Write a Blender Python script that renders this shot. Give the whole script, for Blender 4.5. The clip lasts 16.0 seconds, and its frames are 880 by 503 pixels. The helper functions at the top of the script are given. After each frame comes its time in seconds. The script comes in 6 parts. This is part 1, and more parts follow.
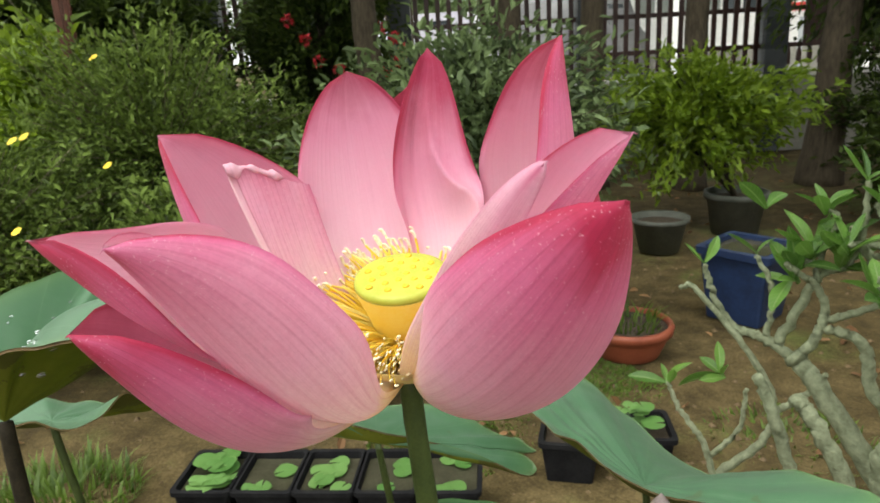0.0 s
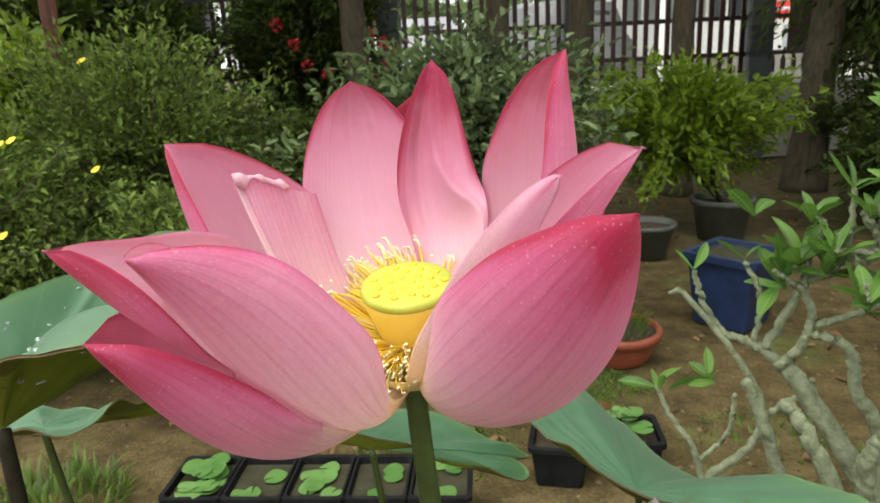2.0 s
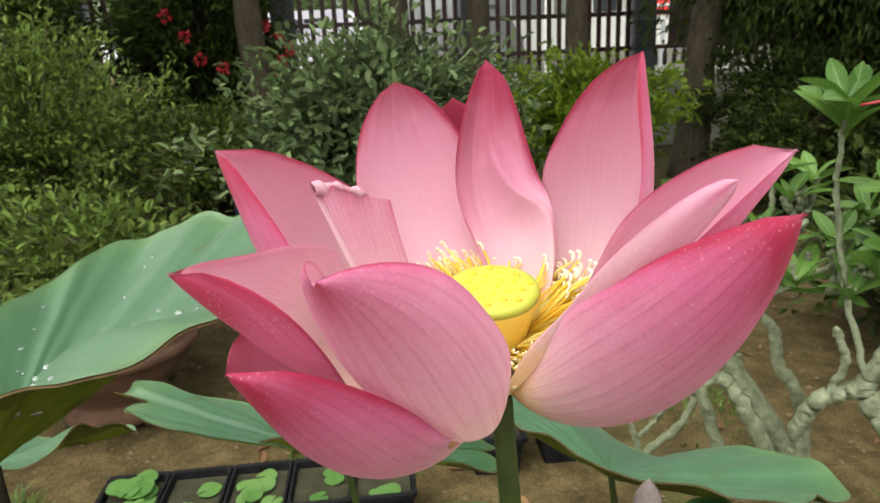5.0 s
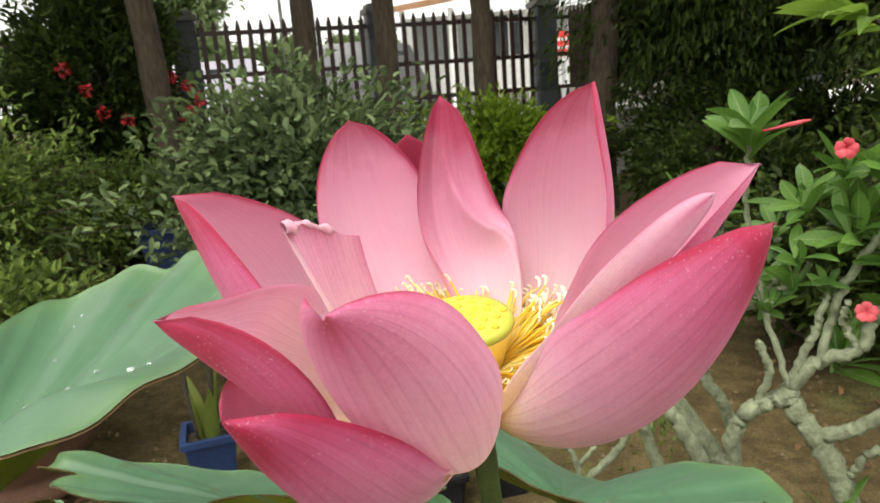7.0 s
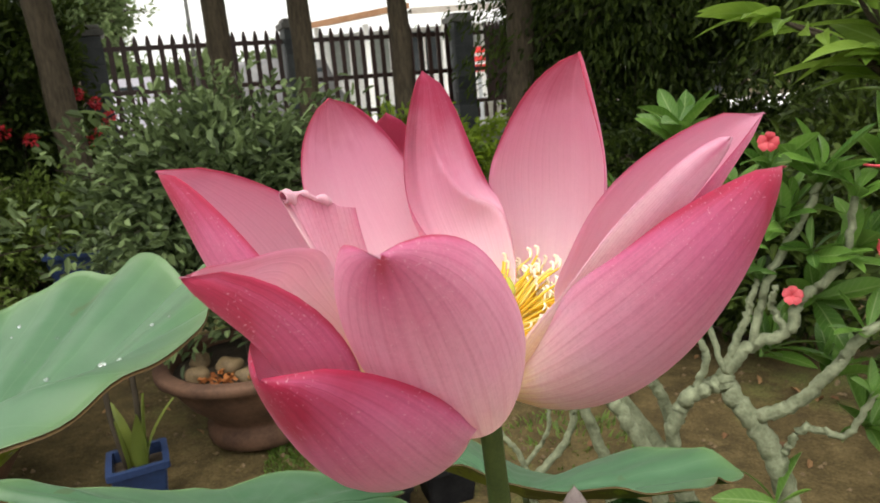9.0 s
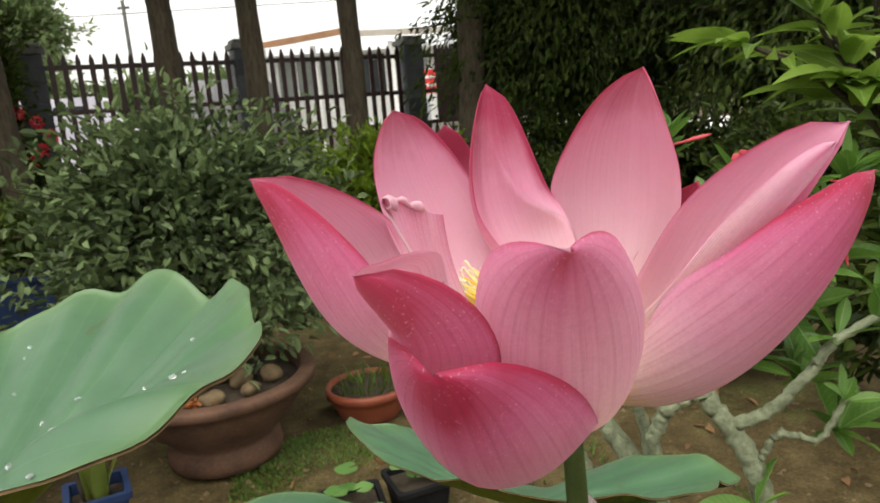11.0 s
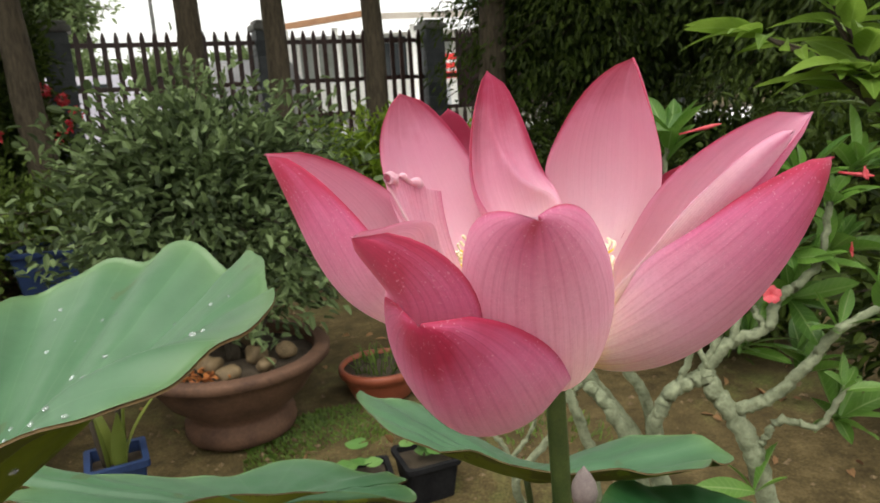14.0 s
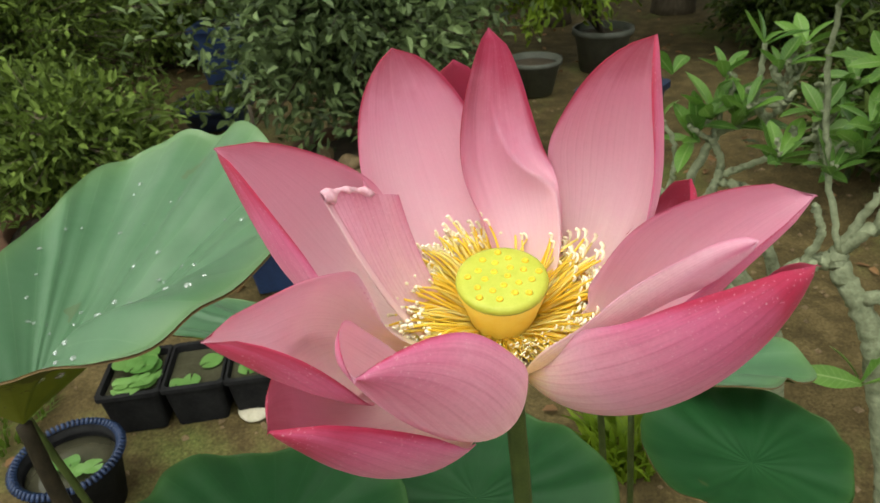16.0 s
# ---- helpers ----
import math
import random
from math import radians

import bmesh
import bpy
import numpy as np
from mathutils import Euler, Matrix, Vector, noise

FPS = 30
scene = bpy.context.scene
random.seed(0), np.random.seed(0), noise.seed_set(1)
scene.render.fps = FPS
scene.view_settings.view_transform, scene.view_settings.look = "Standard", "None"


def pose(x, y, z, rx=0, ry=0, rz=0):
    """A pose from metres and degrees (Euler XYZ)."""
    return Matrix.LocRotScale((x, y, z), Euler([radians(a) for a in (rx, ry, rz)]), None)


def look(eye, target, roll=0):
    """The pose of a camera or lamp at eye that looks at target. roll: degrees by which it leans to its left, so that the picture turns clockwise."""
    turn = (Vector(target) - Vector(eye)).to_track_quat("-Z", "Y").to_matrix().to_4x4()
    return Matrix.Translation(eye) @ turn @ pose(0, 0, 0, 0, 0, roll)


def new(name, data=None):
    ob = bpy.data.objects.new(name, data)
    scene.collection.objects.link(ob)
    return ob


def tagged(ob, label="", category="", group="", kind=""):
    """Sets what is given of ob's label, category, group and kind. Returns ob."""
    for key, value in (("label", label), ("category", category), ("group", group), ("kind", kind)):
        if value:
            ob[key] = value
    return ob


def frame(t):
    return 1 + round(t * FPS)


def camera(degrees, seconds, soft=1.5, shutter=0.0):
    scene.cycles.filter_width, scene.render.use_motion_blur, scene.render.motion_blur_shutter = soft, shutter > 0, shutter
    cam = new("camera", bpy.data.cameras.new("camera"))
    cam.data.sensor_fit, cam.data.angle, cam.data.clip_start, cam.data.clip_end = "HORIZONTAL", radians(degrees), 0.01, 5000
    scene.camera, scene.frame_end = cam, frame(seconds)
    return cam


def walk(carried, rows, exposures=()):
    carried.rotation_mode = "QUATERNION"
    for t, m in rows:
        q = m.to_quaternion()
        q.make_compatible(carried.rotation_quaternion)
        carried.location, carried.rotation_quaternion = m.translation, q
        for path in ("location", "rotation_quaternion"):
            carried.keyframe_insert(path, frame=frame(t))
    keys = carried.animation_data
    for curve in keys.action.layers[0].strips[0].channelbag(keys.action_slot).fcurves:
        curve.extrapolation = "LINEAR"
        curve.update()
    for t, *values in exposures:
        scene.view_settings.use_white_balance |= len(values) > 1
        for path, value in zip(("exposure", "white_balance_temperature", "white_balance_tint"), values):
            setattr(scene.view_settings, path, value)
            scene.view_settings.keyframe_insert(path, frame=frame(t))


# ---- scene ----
# ---------------------------------------------------------------- camera
cam = camera(65.1, 16.0, soft=1.5)
cam.data.dof.use_dof, cam.data.dof.focus_distance, cam.data.dof.aperture_fstop = True, 0.36, 28.0
PATH = [
    (0, (0.17, -0.279, 1.154), (-0.729, 1.42, 0.602), -3.2),
    (0.5, (0.149, -0.295, 1.155), (-0.74, 1.413, 0.614), -2.3),
    (1, (0.11, -0.307, 1.156), (-0.721, 1.433, 0.624), 0.4),
    (1.5, (0.123, -0.298, 1.157), (-0.72, 1.43, 0.607), -0.6),
    (2, (0.164, -0.287, 1.158), (-0.703, 1.432, 0.617), -2.8),
    (2.5, (0.159, -0.283, 1.163), (-0.729, 1.425, 0.62), -2.8),
    (3, (0.13, -0.306, 1.16), (-0.696, 1.429, 0.605), -2.1),
    (3.5, (0.104, -0.308, 1.164), (-0.658, 1.453, 0.601), -2.1),
    (4, (0.09, -0.303, 1.168), (-0.588, 1.487, 0.589), -2.9),
    (6.5, (0.058, -0.338, 1.163), (-0.405, 1.542, 0.662), -2.5),
    (7, (0.051, -0.323, 1.163), (-0.314, 1.587, 0.695), -4.3),
    (7.5, (0.051, -0.325, 1.157), (-0.278, 1.59, 0.683), -5.4),
    (8, (0.023, -0.341, 1.147), (-0.22, 1.596, 0.716), -4.3),
    (8.5, (0.001, -0.335, 1.143), (-0.127, 1.621, 0.745), -3.8),
    (9, (0.012, -0.329, 1.143), (-0.128, 1.616, 0.702), -4.9),
    (9.5, (-0.001, -0.332, 1.143), (-0.108, 1.612, 0.686), -4.4),
    (12, (-0.073, -0.359, 1.143), (-0.021, 1.608, 0.785), -5.2),
    (12.5, (-0.059, -0.37, 1.139), (-0.049, 1.592, 0.751), -4.3),
    (13, (-0.038, -0.361, 1.155), (-0.077, 1.597, 0.748), -5.5),
    (13.5, (-0.044, -0.369, 1.149), (-0.098, 1.586, 0.731), -4.3),
    (14, (-0.047, -0.373, 1.142), (-0.081, 1.58, 0.71), -3.5),
    (14.5, (-0.035, -0.35, 1.159), (-0.141, 1.569, 0.607), -3.5),
    (15, (0.003, -0.306, 1.203), (-0.289, 1.502, 0.398), -2.8),
    (15.2, (0.022, -0.304, 1.218), (-0.368, 1.443, 0.326), -3.3),
    (15.5, (0.043, -0.305, 1.228), (-0.409, 1.394, 0.275), -3.8),
    (16, (0.057, -0.294, 1.238), (-0.445, 1.367, 0.244), -4.3),
]
walk(cam, [(t, look(eye, target, roll)) for t, eye, target, roll in PATH], exposures=[(0.0, 1.05, 6750, 5), (4.0, 1.05, 6750, 6), (7.5, 1.10, 6900, 8), (9.0, 0.95, 6900, 9), (9.5, 0.86, 6900, 9), (13.5, 0.84, 6900, 9), (14.0, 0.90, 6880, 8), (14.5, 1.20, 6800, 6), (15.0, 1.10, 6850, 4), (15.5, 0.88, 7000, 1), (16.0, 0.82, 7000, 0)])

# ---------------------------------------------------------------- sky and sun: bright overcast
world = bpy.data.worlds.new("overcast_sky")
scene.world = world
world.use_nodes = True
wn, wl = world.node_tree.nodes, world.node_tree.links
sky = wn.new("ShaderNodeTexSky")
sky.sky_type, sky.sun_disc = "NISHITA", False
sky.sun_elevation, sky.sun_rotation = radians(66), radians(205)
sky.air_density, sky.dust_density, sky.ozone_density = 1.4, 8.0, 0.6
soften = wn.new("ShaderNodeHueSaturation")
soften.inputs["Saturation"].default_value = 0.12
wl.new(sky.outputs[0], soften.inputs["Color"])
cloud = wn.new("ShaderNodeMix")
cloud.data_type = "RGBA"
cloud.inputs[0].default_value = 0.7
cloud.inputs[7].default_value = (5.6, 5.7, 5.75, 1)
wl.new(soften.outputs[0], cloud.inputs[6])
wl.new(cloud.outputs[2], wn["Background"].inputs["Color"])
wn["Background"].inputs["Strength"].default_value = 0.17
sun = new("sun", bpy.data.lights.new("sun", "SUN"))
sun.data.energy, sun.data.angle, sun.data.color = 0.5, radians(60), (1.0, 0.97, 0.92)
sun.matrix_world = look((-1.2, -2.2, 6.6), (0, 0, 1))

# ---------------------------------------------------------------- materials
class Nodes:
    """A small wrapper for building a node material."""

    def __init__(self, name):
        self.mat = bpy.data.materials.new(name)
        self.mat.use_nodes = True
        self.tree = self.mat.node_tree
        self.bsdf = self.tree.nodes["Principled BSDF"]
        self.out = self.tree.nodes["Material Output"]

    def add(self, kind, **values):
        node = self.tree.nodes.new(kind)
        for key, value in values.items():
            node.inputs[key].default_value = value
        return node

    def link(self, a, b):
        self.tree.links.new(a, b)
        return b

    def coord(self, which="Object", scale=(1, 1, 1)):
        c = self.add("ShaderNodeTexCoord")
        m = self.add("ShaderNodeMapping")
        m.inputs["Scale"].default_value = scale
        self.link(c.outputs[which], m.inputs["Vector"])
        return m.outputs[0]

    def noise(self, vec, scale, detail=5.0, rough=0.6):
        n = self.add("ShaderNodeTexNoise", Scale=scale, Detail=detail, Roughness=rough)
        if vec is not None:
            self.link(vec, n.inputs["Vector"])
        return n.outputs["Fac"]

    def ramp(self, fac, *stops):
        r = self.add("ShaderNodeValToRGB")
        el = r.color_ramp.elements
        while len(el) < len(stops):
            el.new(0.5)
        for e, (pos, col) in zip(el, stops):
            e.position, e.color = pos, (*col, 1) if len(col) == 3 else col
        self.link(fac, r.inputs["Fac"])
        return r.outputs["Color"]

    def mix(self, fac, a, b, mode="MIX"):
        m = self.tree.nodes.new("ShaderNodeMix")
        m.data_type, m.blend_type = "RGBA", mode
        for sock, v in ((m.inputs[0], fac), (m.inputs[6], a), (m.inputs[7], b)):
            if isinstance(v, bpy.types.NodeSocket):
                self.link(v, sock)
            elif isinstance(v, (int, float)):
                sock.default_value = v
            else:
                sock.default_value = (*v, 1)
        return m.outputs[2]

    def math(self, op, a, b=0.0, clamp=False):
        m = self.tree.nodes.new("ShaderNodeMath")
        m.operation, m.use_clamp = op, clamp
        for sock, v in ((m.inputs[0], a), (m.inputs[1], b)):
            if isinstance(v, bpy.types.NodeSocket):
                self.link(v, sock)
            else:
                sock.default_value = v
        return m.outputs[0]

    def bump(self, height, strength=0.3, distance=0.01):
        b = self.add("ShaderNodeBump", Strength=strength, Distance=distance)
        self.link(height, b.inputs["Height"])
        self.link(b.outputs[0], self.bsdf.inputs["Normal"])
        return b.outputs[0]

    def base(self, col, rough=0.6, metal=0.0, spec=0.5):
        s = self.bsdf.inputs["Base Color"]
        if isinstance(col, bpy.types.NodeSocket):
            self.link(col, s)
        else:
            s.default_value = (*col, 1)
        self.bsdf.inputs["Roughness"].default_value = rough
        self.bsdf.inputs["Metallic"].default_value = metal
        self.bsdf.inputs["Specular IOR Level"].default_value = spec
        return self

    def translucent(self, col, amount):
        t = self.add("ShaderNodeBsdfTranslucent")
        if isinstance(col, bpy.types.NodeSocket):
            self.link(col, t.inputs["Color"])
        else:
            t.inputs["Color"].default_value = (*col, 1)
        m = self.add("ShaderNodeMixShader", Fac=amount)
        self.link(self.bsdf.outputs[0], m.inputs[1])
        self.link(t.outputs[0], m.inputs[2])
        self.link(m.outputs[0], self.out.inputs["Surface"])
        return self


def leaf_material(name, dark, light, rough=0.45, thin=0.3, spec=0.4, per_object=False, scale=40.0):
    n = Nodes(name)
    if per_object:
        rnd = n.add("ShaderNodeObjectInfo").outputs["Random"]
    else:
        rnd = n.add("ShaderNodeNewGeometry").outputs["Random Per Island"]
    tone = n.math("ADD", n.math("MULTIPLY", rnd, 0.75), n.math("MULTIPLY", n.noise(n.coord(), scale * 0.05, 2.0), 0.4))
    col = n.ramp(tone, (0.15, dark), (0.85, light))
    col = n.mix(n.math("MULTIPLY", n.noise(n.coord(), scale), 0.35), col, tuple(c * 0.6 for c in dark))
    n.base(col, rough, 0, spec)
    return n.translucent(n.mix(0.5, col, tuple(min(1, c * 1.6) for c in light)), thin).mat


def ribbed_leaf_material(name, dark, light, rib, rough=0.4, thin=0.3, spec=0.3):
    """A blade with a pale midrib and faint side veins, told apart leaf by leaf."""
    n = Nodes(name)
    uv = n.add("ShaderNodeUVMap")
    sep = n.add("ShaderNodeSeparateXYZ")
    n.link(uv.outputs[0], sep.inputs[0])
    off = n.math("ABSOLUTE", n.math("SUBTRACT", n.math("MULTIPLY", sep.outputs[1], 2.0), 1.0))
    rnd = n.add("ShaderNodeObjectInfo").outputs["Random"]
    tone = n.math("ADD", n.math("MULTIPLY", rnd, 0.7), n.math("MULTIPLY", n.noise(n.coord(), 55.0, 4.0), 0.5))
    col = n.ramp(tone, (0.2, dark), (0.95, light))
    mid = n.math("SUBTRACT", 1.0, n.math("DIVIDE", off, 0.13), clamp=True)
    side = n.math("SINE", n.math("MULTIPLY", n.math("SUBTRACT", sep.outputs[0], n.math("MULTIPLY", off, 0.16)), 62.0))
    side = n.math("MULTIPLY", n.math("POWER", n.math("MAXIMUM", side, 0.0), 6.0), 0.22)
    col = n.mix(n.math("MAXIMUM", n.math("MULTIPLY", mid, 0.75), side), col, rib)
    n.base(col, rough, 0, spec)
    n.bump(n.math("ADD", mid, side), 0.35, 0.002)
    return n.translucent(n.mix(0.5, col, tuple(min(1, c * 1.6) for c in light)), thin).mat


def petal_material(name, inner):
    """Lotus petal: cream at the claw, pink blade with long veins, deep pink tip and margin."""
    n = Nodes(name)
    uv = n.add("ShaderNodeUVMap")
    sep = n.add("ShaderNodeSeparateXYZ")
    n.link(uv.outputs[0], sep.inputs[0])
    u, v = sep.outputs[0], sep.outputs[1]
    tone = n.add("ShaderNodeAttribute")
    tone.attribute_name = "tone"

    def along(su, sv):
        m = n.add("ShaderNodeMapping")
        m.inputs["Scale"].default_value = (su, sv, 1.0)
        n.link(uv.outputs[0], m.inputs["Vector"])
        return m.outputs[0]

    blot = n.noise(n.coord("Object"), 38.0, 4.0)
    flow = n.noise(along(14.0, 1.1), 1.0, 4.0, 0.65)
    edge = n.math("POWER", n.math("ABSOLUTE", n.math("SUBTRACT", n.math("MULTIPLY", u, 2.0), 1.0)), 14.0)
    edge = n.math("MULTIPLY", edge, n.math("MULTIPLY", v, 0.30 if not inner else 0.42))
    deep = n.math("ADD", n.math("ADD", v, edge), n.math("MULTIPLY", n.math("SUBTRACT", blot, 0.5), 0.20))
    deep = n.math("ADD", deep, n.math("MULTIPLY", n.math("SUBTRACT", flow, 0.5), 0.22 if not inner else 0.20))
    deep = n.math("ADD", deep, n.math("MULTIPLY", n.math("MULTIPLY", tone.outputs["Fac"], v), 0.7 if not inner else 0.55))
    if not inner:
        mid = n.math("SUBTRACT", 1.0, n.math("MULTIPLY", n.math("ABSOLUTE", n.math("SUBTRACT", u, 0.5)), 3.0))
        mid = n.math("MULTIPLY", n.math("POWER", n.math("MAXIMUM", mid, 0.0), 2.0), n.math("POWER", v, 7.0))
        deep = n.math("ADD", deep, n.math("MULTIPLY", mid, 0.42))
    if inner:
        col = n.ramp(deep, (0.06, (0.92, 0.82, 0.56)), (0.18, (0.90, 0.75, 0.72)), (0.40, (0.85, 0.58, 0.67)), (0.80, (0.77, 0.36, 0.52)), (1.08, (0.46, 0.04, 0.12)))
    else:
        col = n.ramp(deep, (0.09, (0.93, 0.84, 0.52)), (0.20, (0.90, 0.76, 0.74)), (0.46, (0.83, 0.50, 0.64)), (0.82, (0.70, 0.185, 0.370)), (1.06, (0.50, 0.025, 0.095)))
    wave = n.add("ShaderNodeTexWave", Scale=5.2 if not inner else 8.5, Distortion=4.0, Detail=4.0)
    wave.inputs["Detail Scale"].default_value = 1.5
    wave.bands_direction = "X"
    n.link(along(1.0, 0.10), wave.inputs["Vector"])
    vein = n.math("POWER", wave.outputs["Fac"], 7.0)
    fine = n.noise(along(120.0, 4.0), 1.0, 3.0, 0.7)
    cells = n.noise(n.coord("Object"), 520.0, 3.0, 0.7)
    lines = n.math("MULTIPLY", vein, n.math("MULTIPLY", n.noise(along(9.0, 6.0), 1.0, 3.0), 1.1 if not inner else 0.7))
    col = n.mix(n.math("MULTIPLY", lines, 0.18 if inner else 0.8), col, (0.84, 0.66, 0.74), "MULTIPLY")
    grain = n.ramp(n.math("ADD", n.math("MULTIPLY", fine, 0.6), n.math("MULTIPLY", cells, 0.4)), (0.36, (0.84, 0.76, 0.80)), (0.52, (1, 1, 1)), (0.68, (1.10, 1.18, 1.14)))
    col = n.mix(0.78 if not inner else 0.25, col, grain, "MULTIPLY")
    fleck = n.math("MULTIPLY", n.math("GREATER_THAN", n.noise(n.coord("Object"), 900.0, 2.0), 0.66), n.math("MULTIPLY", n.math("POWER", v, 1.5), 0.6 if not inner else 0.14))
    col = n.mix(n.math("MULTIPLY", fleck, n.math("GREATER_THAN", n.noise(n.coord("Object"), 60.0, 3.0), 0.47)), col, (0.92, 0.74, 0.80))
    n.base(col, 0.50, 0, 0.28)
    n.bsdf.inputs["Sheen Weight"].default_value = 0.10
    n.bump(n.math("ADD", n.math("ADD", vein, n.math("MULTIPLY", flow, 2.0)), n.math("ADD", n.math("MULTIPLY", fine, 0.7), n.math("MULTIPLY", cells, 0.5))), 0.22, 0.0006)
    return n.translucent(n.mix(0.35, col, (0.97, 0.66, 0.70)), 0.48).mat


M_PETAL_IN = petal_material("petal_inside", True)
M_PETAL_OUT = petal_material("petal_outside", False)


def plain(name, lo, hi, scale, rough=0.6, bump=0.2, metal=0.0, spec=0.4, dist=0.004, rnd=0.0):
    """A two-scale mottled surface."""
    n = Nodes(name)
    c = n.coord()
    big, fine = n.noise(c, scale, 4.0), n.noise(c, scale * 9, 4.0)
    fac = n.math("ADD", n.math("MULTIPLY", big, 0.65), n.math("MULTIPLY", fine, 0.35))
    if rnd:
        o = n.add("ShaderNodeObjectInfo")
        fac = n.math("ADD", fac, n.math("MULTIPLY", n.math("SUBTRACT", o.outputs["Random"], 0.5), rnd))
    n.base(n.ramp(fac, (0.32, lo), (0.68, hi)), rough, metal, spec)
    if bump:
        n.bump(fac, bump, dist)
    return n.mat


M_RECEPT = plain("receptacle_yellow", (0.90, 0.66, 0.08), (0.94, 0.76, 0.18), 60, 0.5, 0.15, dist=0.001)
M_FLOOR = plain("cream_flower_base", (0.90, 0.74, 0.30), (0.93, 0.82, 0.45), 60, 0.5, 0.1, dist=0.001)
M_DISC = plain("receptacle_top_green", (0.38, 0.43, 0.042), (0.48, 0.52, 0.075), 90, 0.45, 0.25, dist=0.001)
M_PIT = plain("seed_pit", (0.70, 0.46, 0.02), (0.82, 0.58, 0.04), 120, 0.5, 0.1, dist=0.001)
def filament_material():
    n = Nodes("filament_yellow")
    rnd = n.add("ShaderNodeNewGeometry").outputs["Random Per Island"]
    obj = n.add("ShaderNodeObjectInfo").outputs["Random"]
    col = n.ramp(n.math("FRACT", n.math("ADD", rnd, obj)), (0.0, (0.98, 0.76, 0.10)), (0.5, (0.99, 0.86, 0.22)), (1.0, (0.99, 0.94, 0.48)))
    n.base(col, 0.5, 0, 0.3)
    return n.translucent(col, 0.6).mat


M_STAMEN = filament_material()
M_STAMTIP = plain("stamen_tip_cream", (0.93, 0.86, 0.60), (0.95, 0.91, 0.74), 150, 0.5, 0)
M_STALK = plain("green_stalk", (0.022, 0.038, 0.008), (0.060, 0.085, 0.020), 70, 0.5, 0.5, dist=0.0015)
M_DARKSTALK = plain("withered_stalk", (0.010, 0.008, 0.005), (0.034, 0.027, 0.015), 60, 0.7, 0.5, dist=0.0015, spec=0.15)


def lotus_leaf_material(name, top, young=True):
    n = Nodes(name)
    uv = n.add("ShaderNodeUVMap")
    sep = n.add("ShaderNodeSeparateXYZ")
    n.link(uv.outputs[0], sep.inputs[0])
    ang, rad = sep.outputs[0], sep.outputs[1]
    c = n.coord()
    blot, fine = n.noise(c, 9.0, 5.0), n.noise(c, 90.0, 3.0)
    rib = n.math("POWER", n.math("ABSOLUTE", n.math("SUBTRACT", n.math("MULTIPLY", n.math("FRACT", n.math("MULTIPLY", ang, 21.0)), 2.0), 1.0)), 22.0)
    tone = n.math("ADD", n.math("MULTIPLY", blot, 0.6), n.math("MULTIPLY", fine, 0.25))
    if top:
        col = n.ramp(tone, (0.3, (0.050, 0.140, 0.064)), (0.7, (0.090, 0.200, 0.100)))
        # Not young: deeper green with the shade below the flower put into it.
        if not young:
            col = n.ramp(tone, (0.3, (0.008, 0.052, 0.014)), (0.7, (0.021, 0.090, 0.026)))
        col = n.mix(n.math("MULTIPLY", rib, 0.18 if young else 0.05), col, (0.18, 0.32, 0.16))
        rim = n.math("POWER", rad, 14.0)
        col = n.mix(n.math("MULTIPLY", rim, 0.28 if young else 0.12), col, (0.22, 0.34, 0.07))
        spots = n.math("MULTIPLY", n.math("GREATER_THAN", n.noise(c, 26.0, 2.0), 0.715), 0.6)
        col = n.mix(spots, col, (0.07, 0.10, 0.035))
        n.base(col, 0.42 if young else 0.5, 0, 0.6 if young else 0.25)
        n.bsdf.inputs["Sheen Weight"].default_value = 0.10 if young else 0.0
    else:
        col = n.ramp(tone, (0.3, (0.105, 0.118, 0.011)), (0.7, (0.230, 0.245, 0.028)))
        col = n.mix(n.math("MULTIPLY", n.math("GREATER_THAN", n.math("ADD", n.noise(c, 14.0, 6.0, 0.7), n.math("MULTIPLY", rad, 0.12)), 0.60), 0.7), col, (0.055, 0.04, 0.015))
        n.base(col, 0.6, 0, 0.3)
    n.bump(n.math("ADD", n.math("MULTIPLY", rib, 1.0 if young else 0.25), n.math("MULTIPLY", fine, 0.5)), 0.10, 0.0015)
    return n.translucent(n.mix(0.4, col, (0.32, 0.42, 0.03)), 0.30 if not top else 0.2).mat


M_LOTUS_TOP = lotus_leaf_material("lotus_leaf_top", True)
M_LOTUS_DEEP_SHADED = lotus_leaf_material("lotus_leaf_deep_green_shaded", True, False)
M_LOTUS_UNDER = lotus_leaf_material("lotus_leaf_underside", False)
M_RIM = plain("dry_brown_rim", (0.05, 0.028, 0.01), (0.15, 0.10, 0.035), 60, 0.8, 0.5, dist=0.001)


def water_material():
    n = Nodes("water_drop")
    n.base((0.95, 0.98, 1.0), 0.03, 0, 0.5)
    n.bsdf.inputs["Transmission Weight"].default_value = 0.85
    n.bsdf.inputs["IOR"].default_value = 1.33
    return n.mat


M_WATER = water_material()


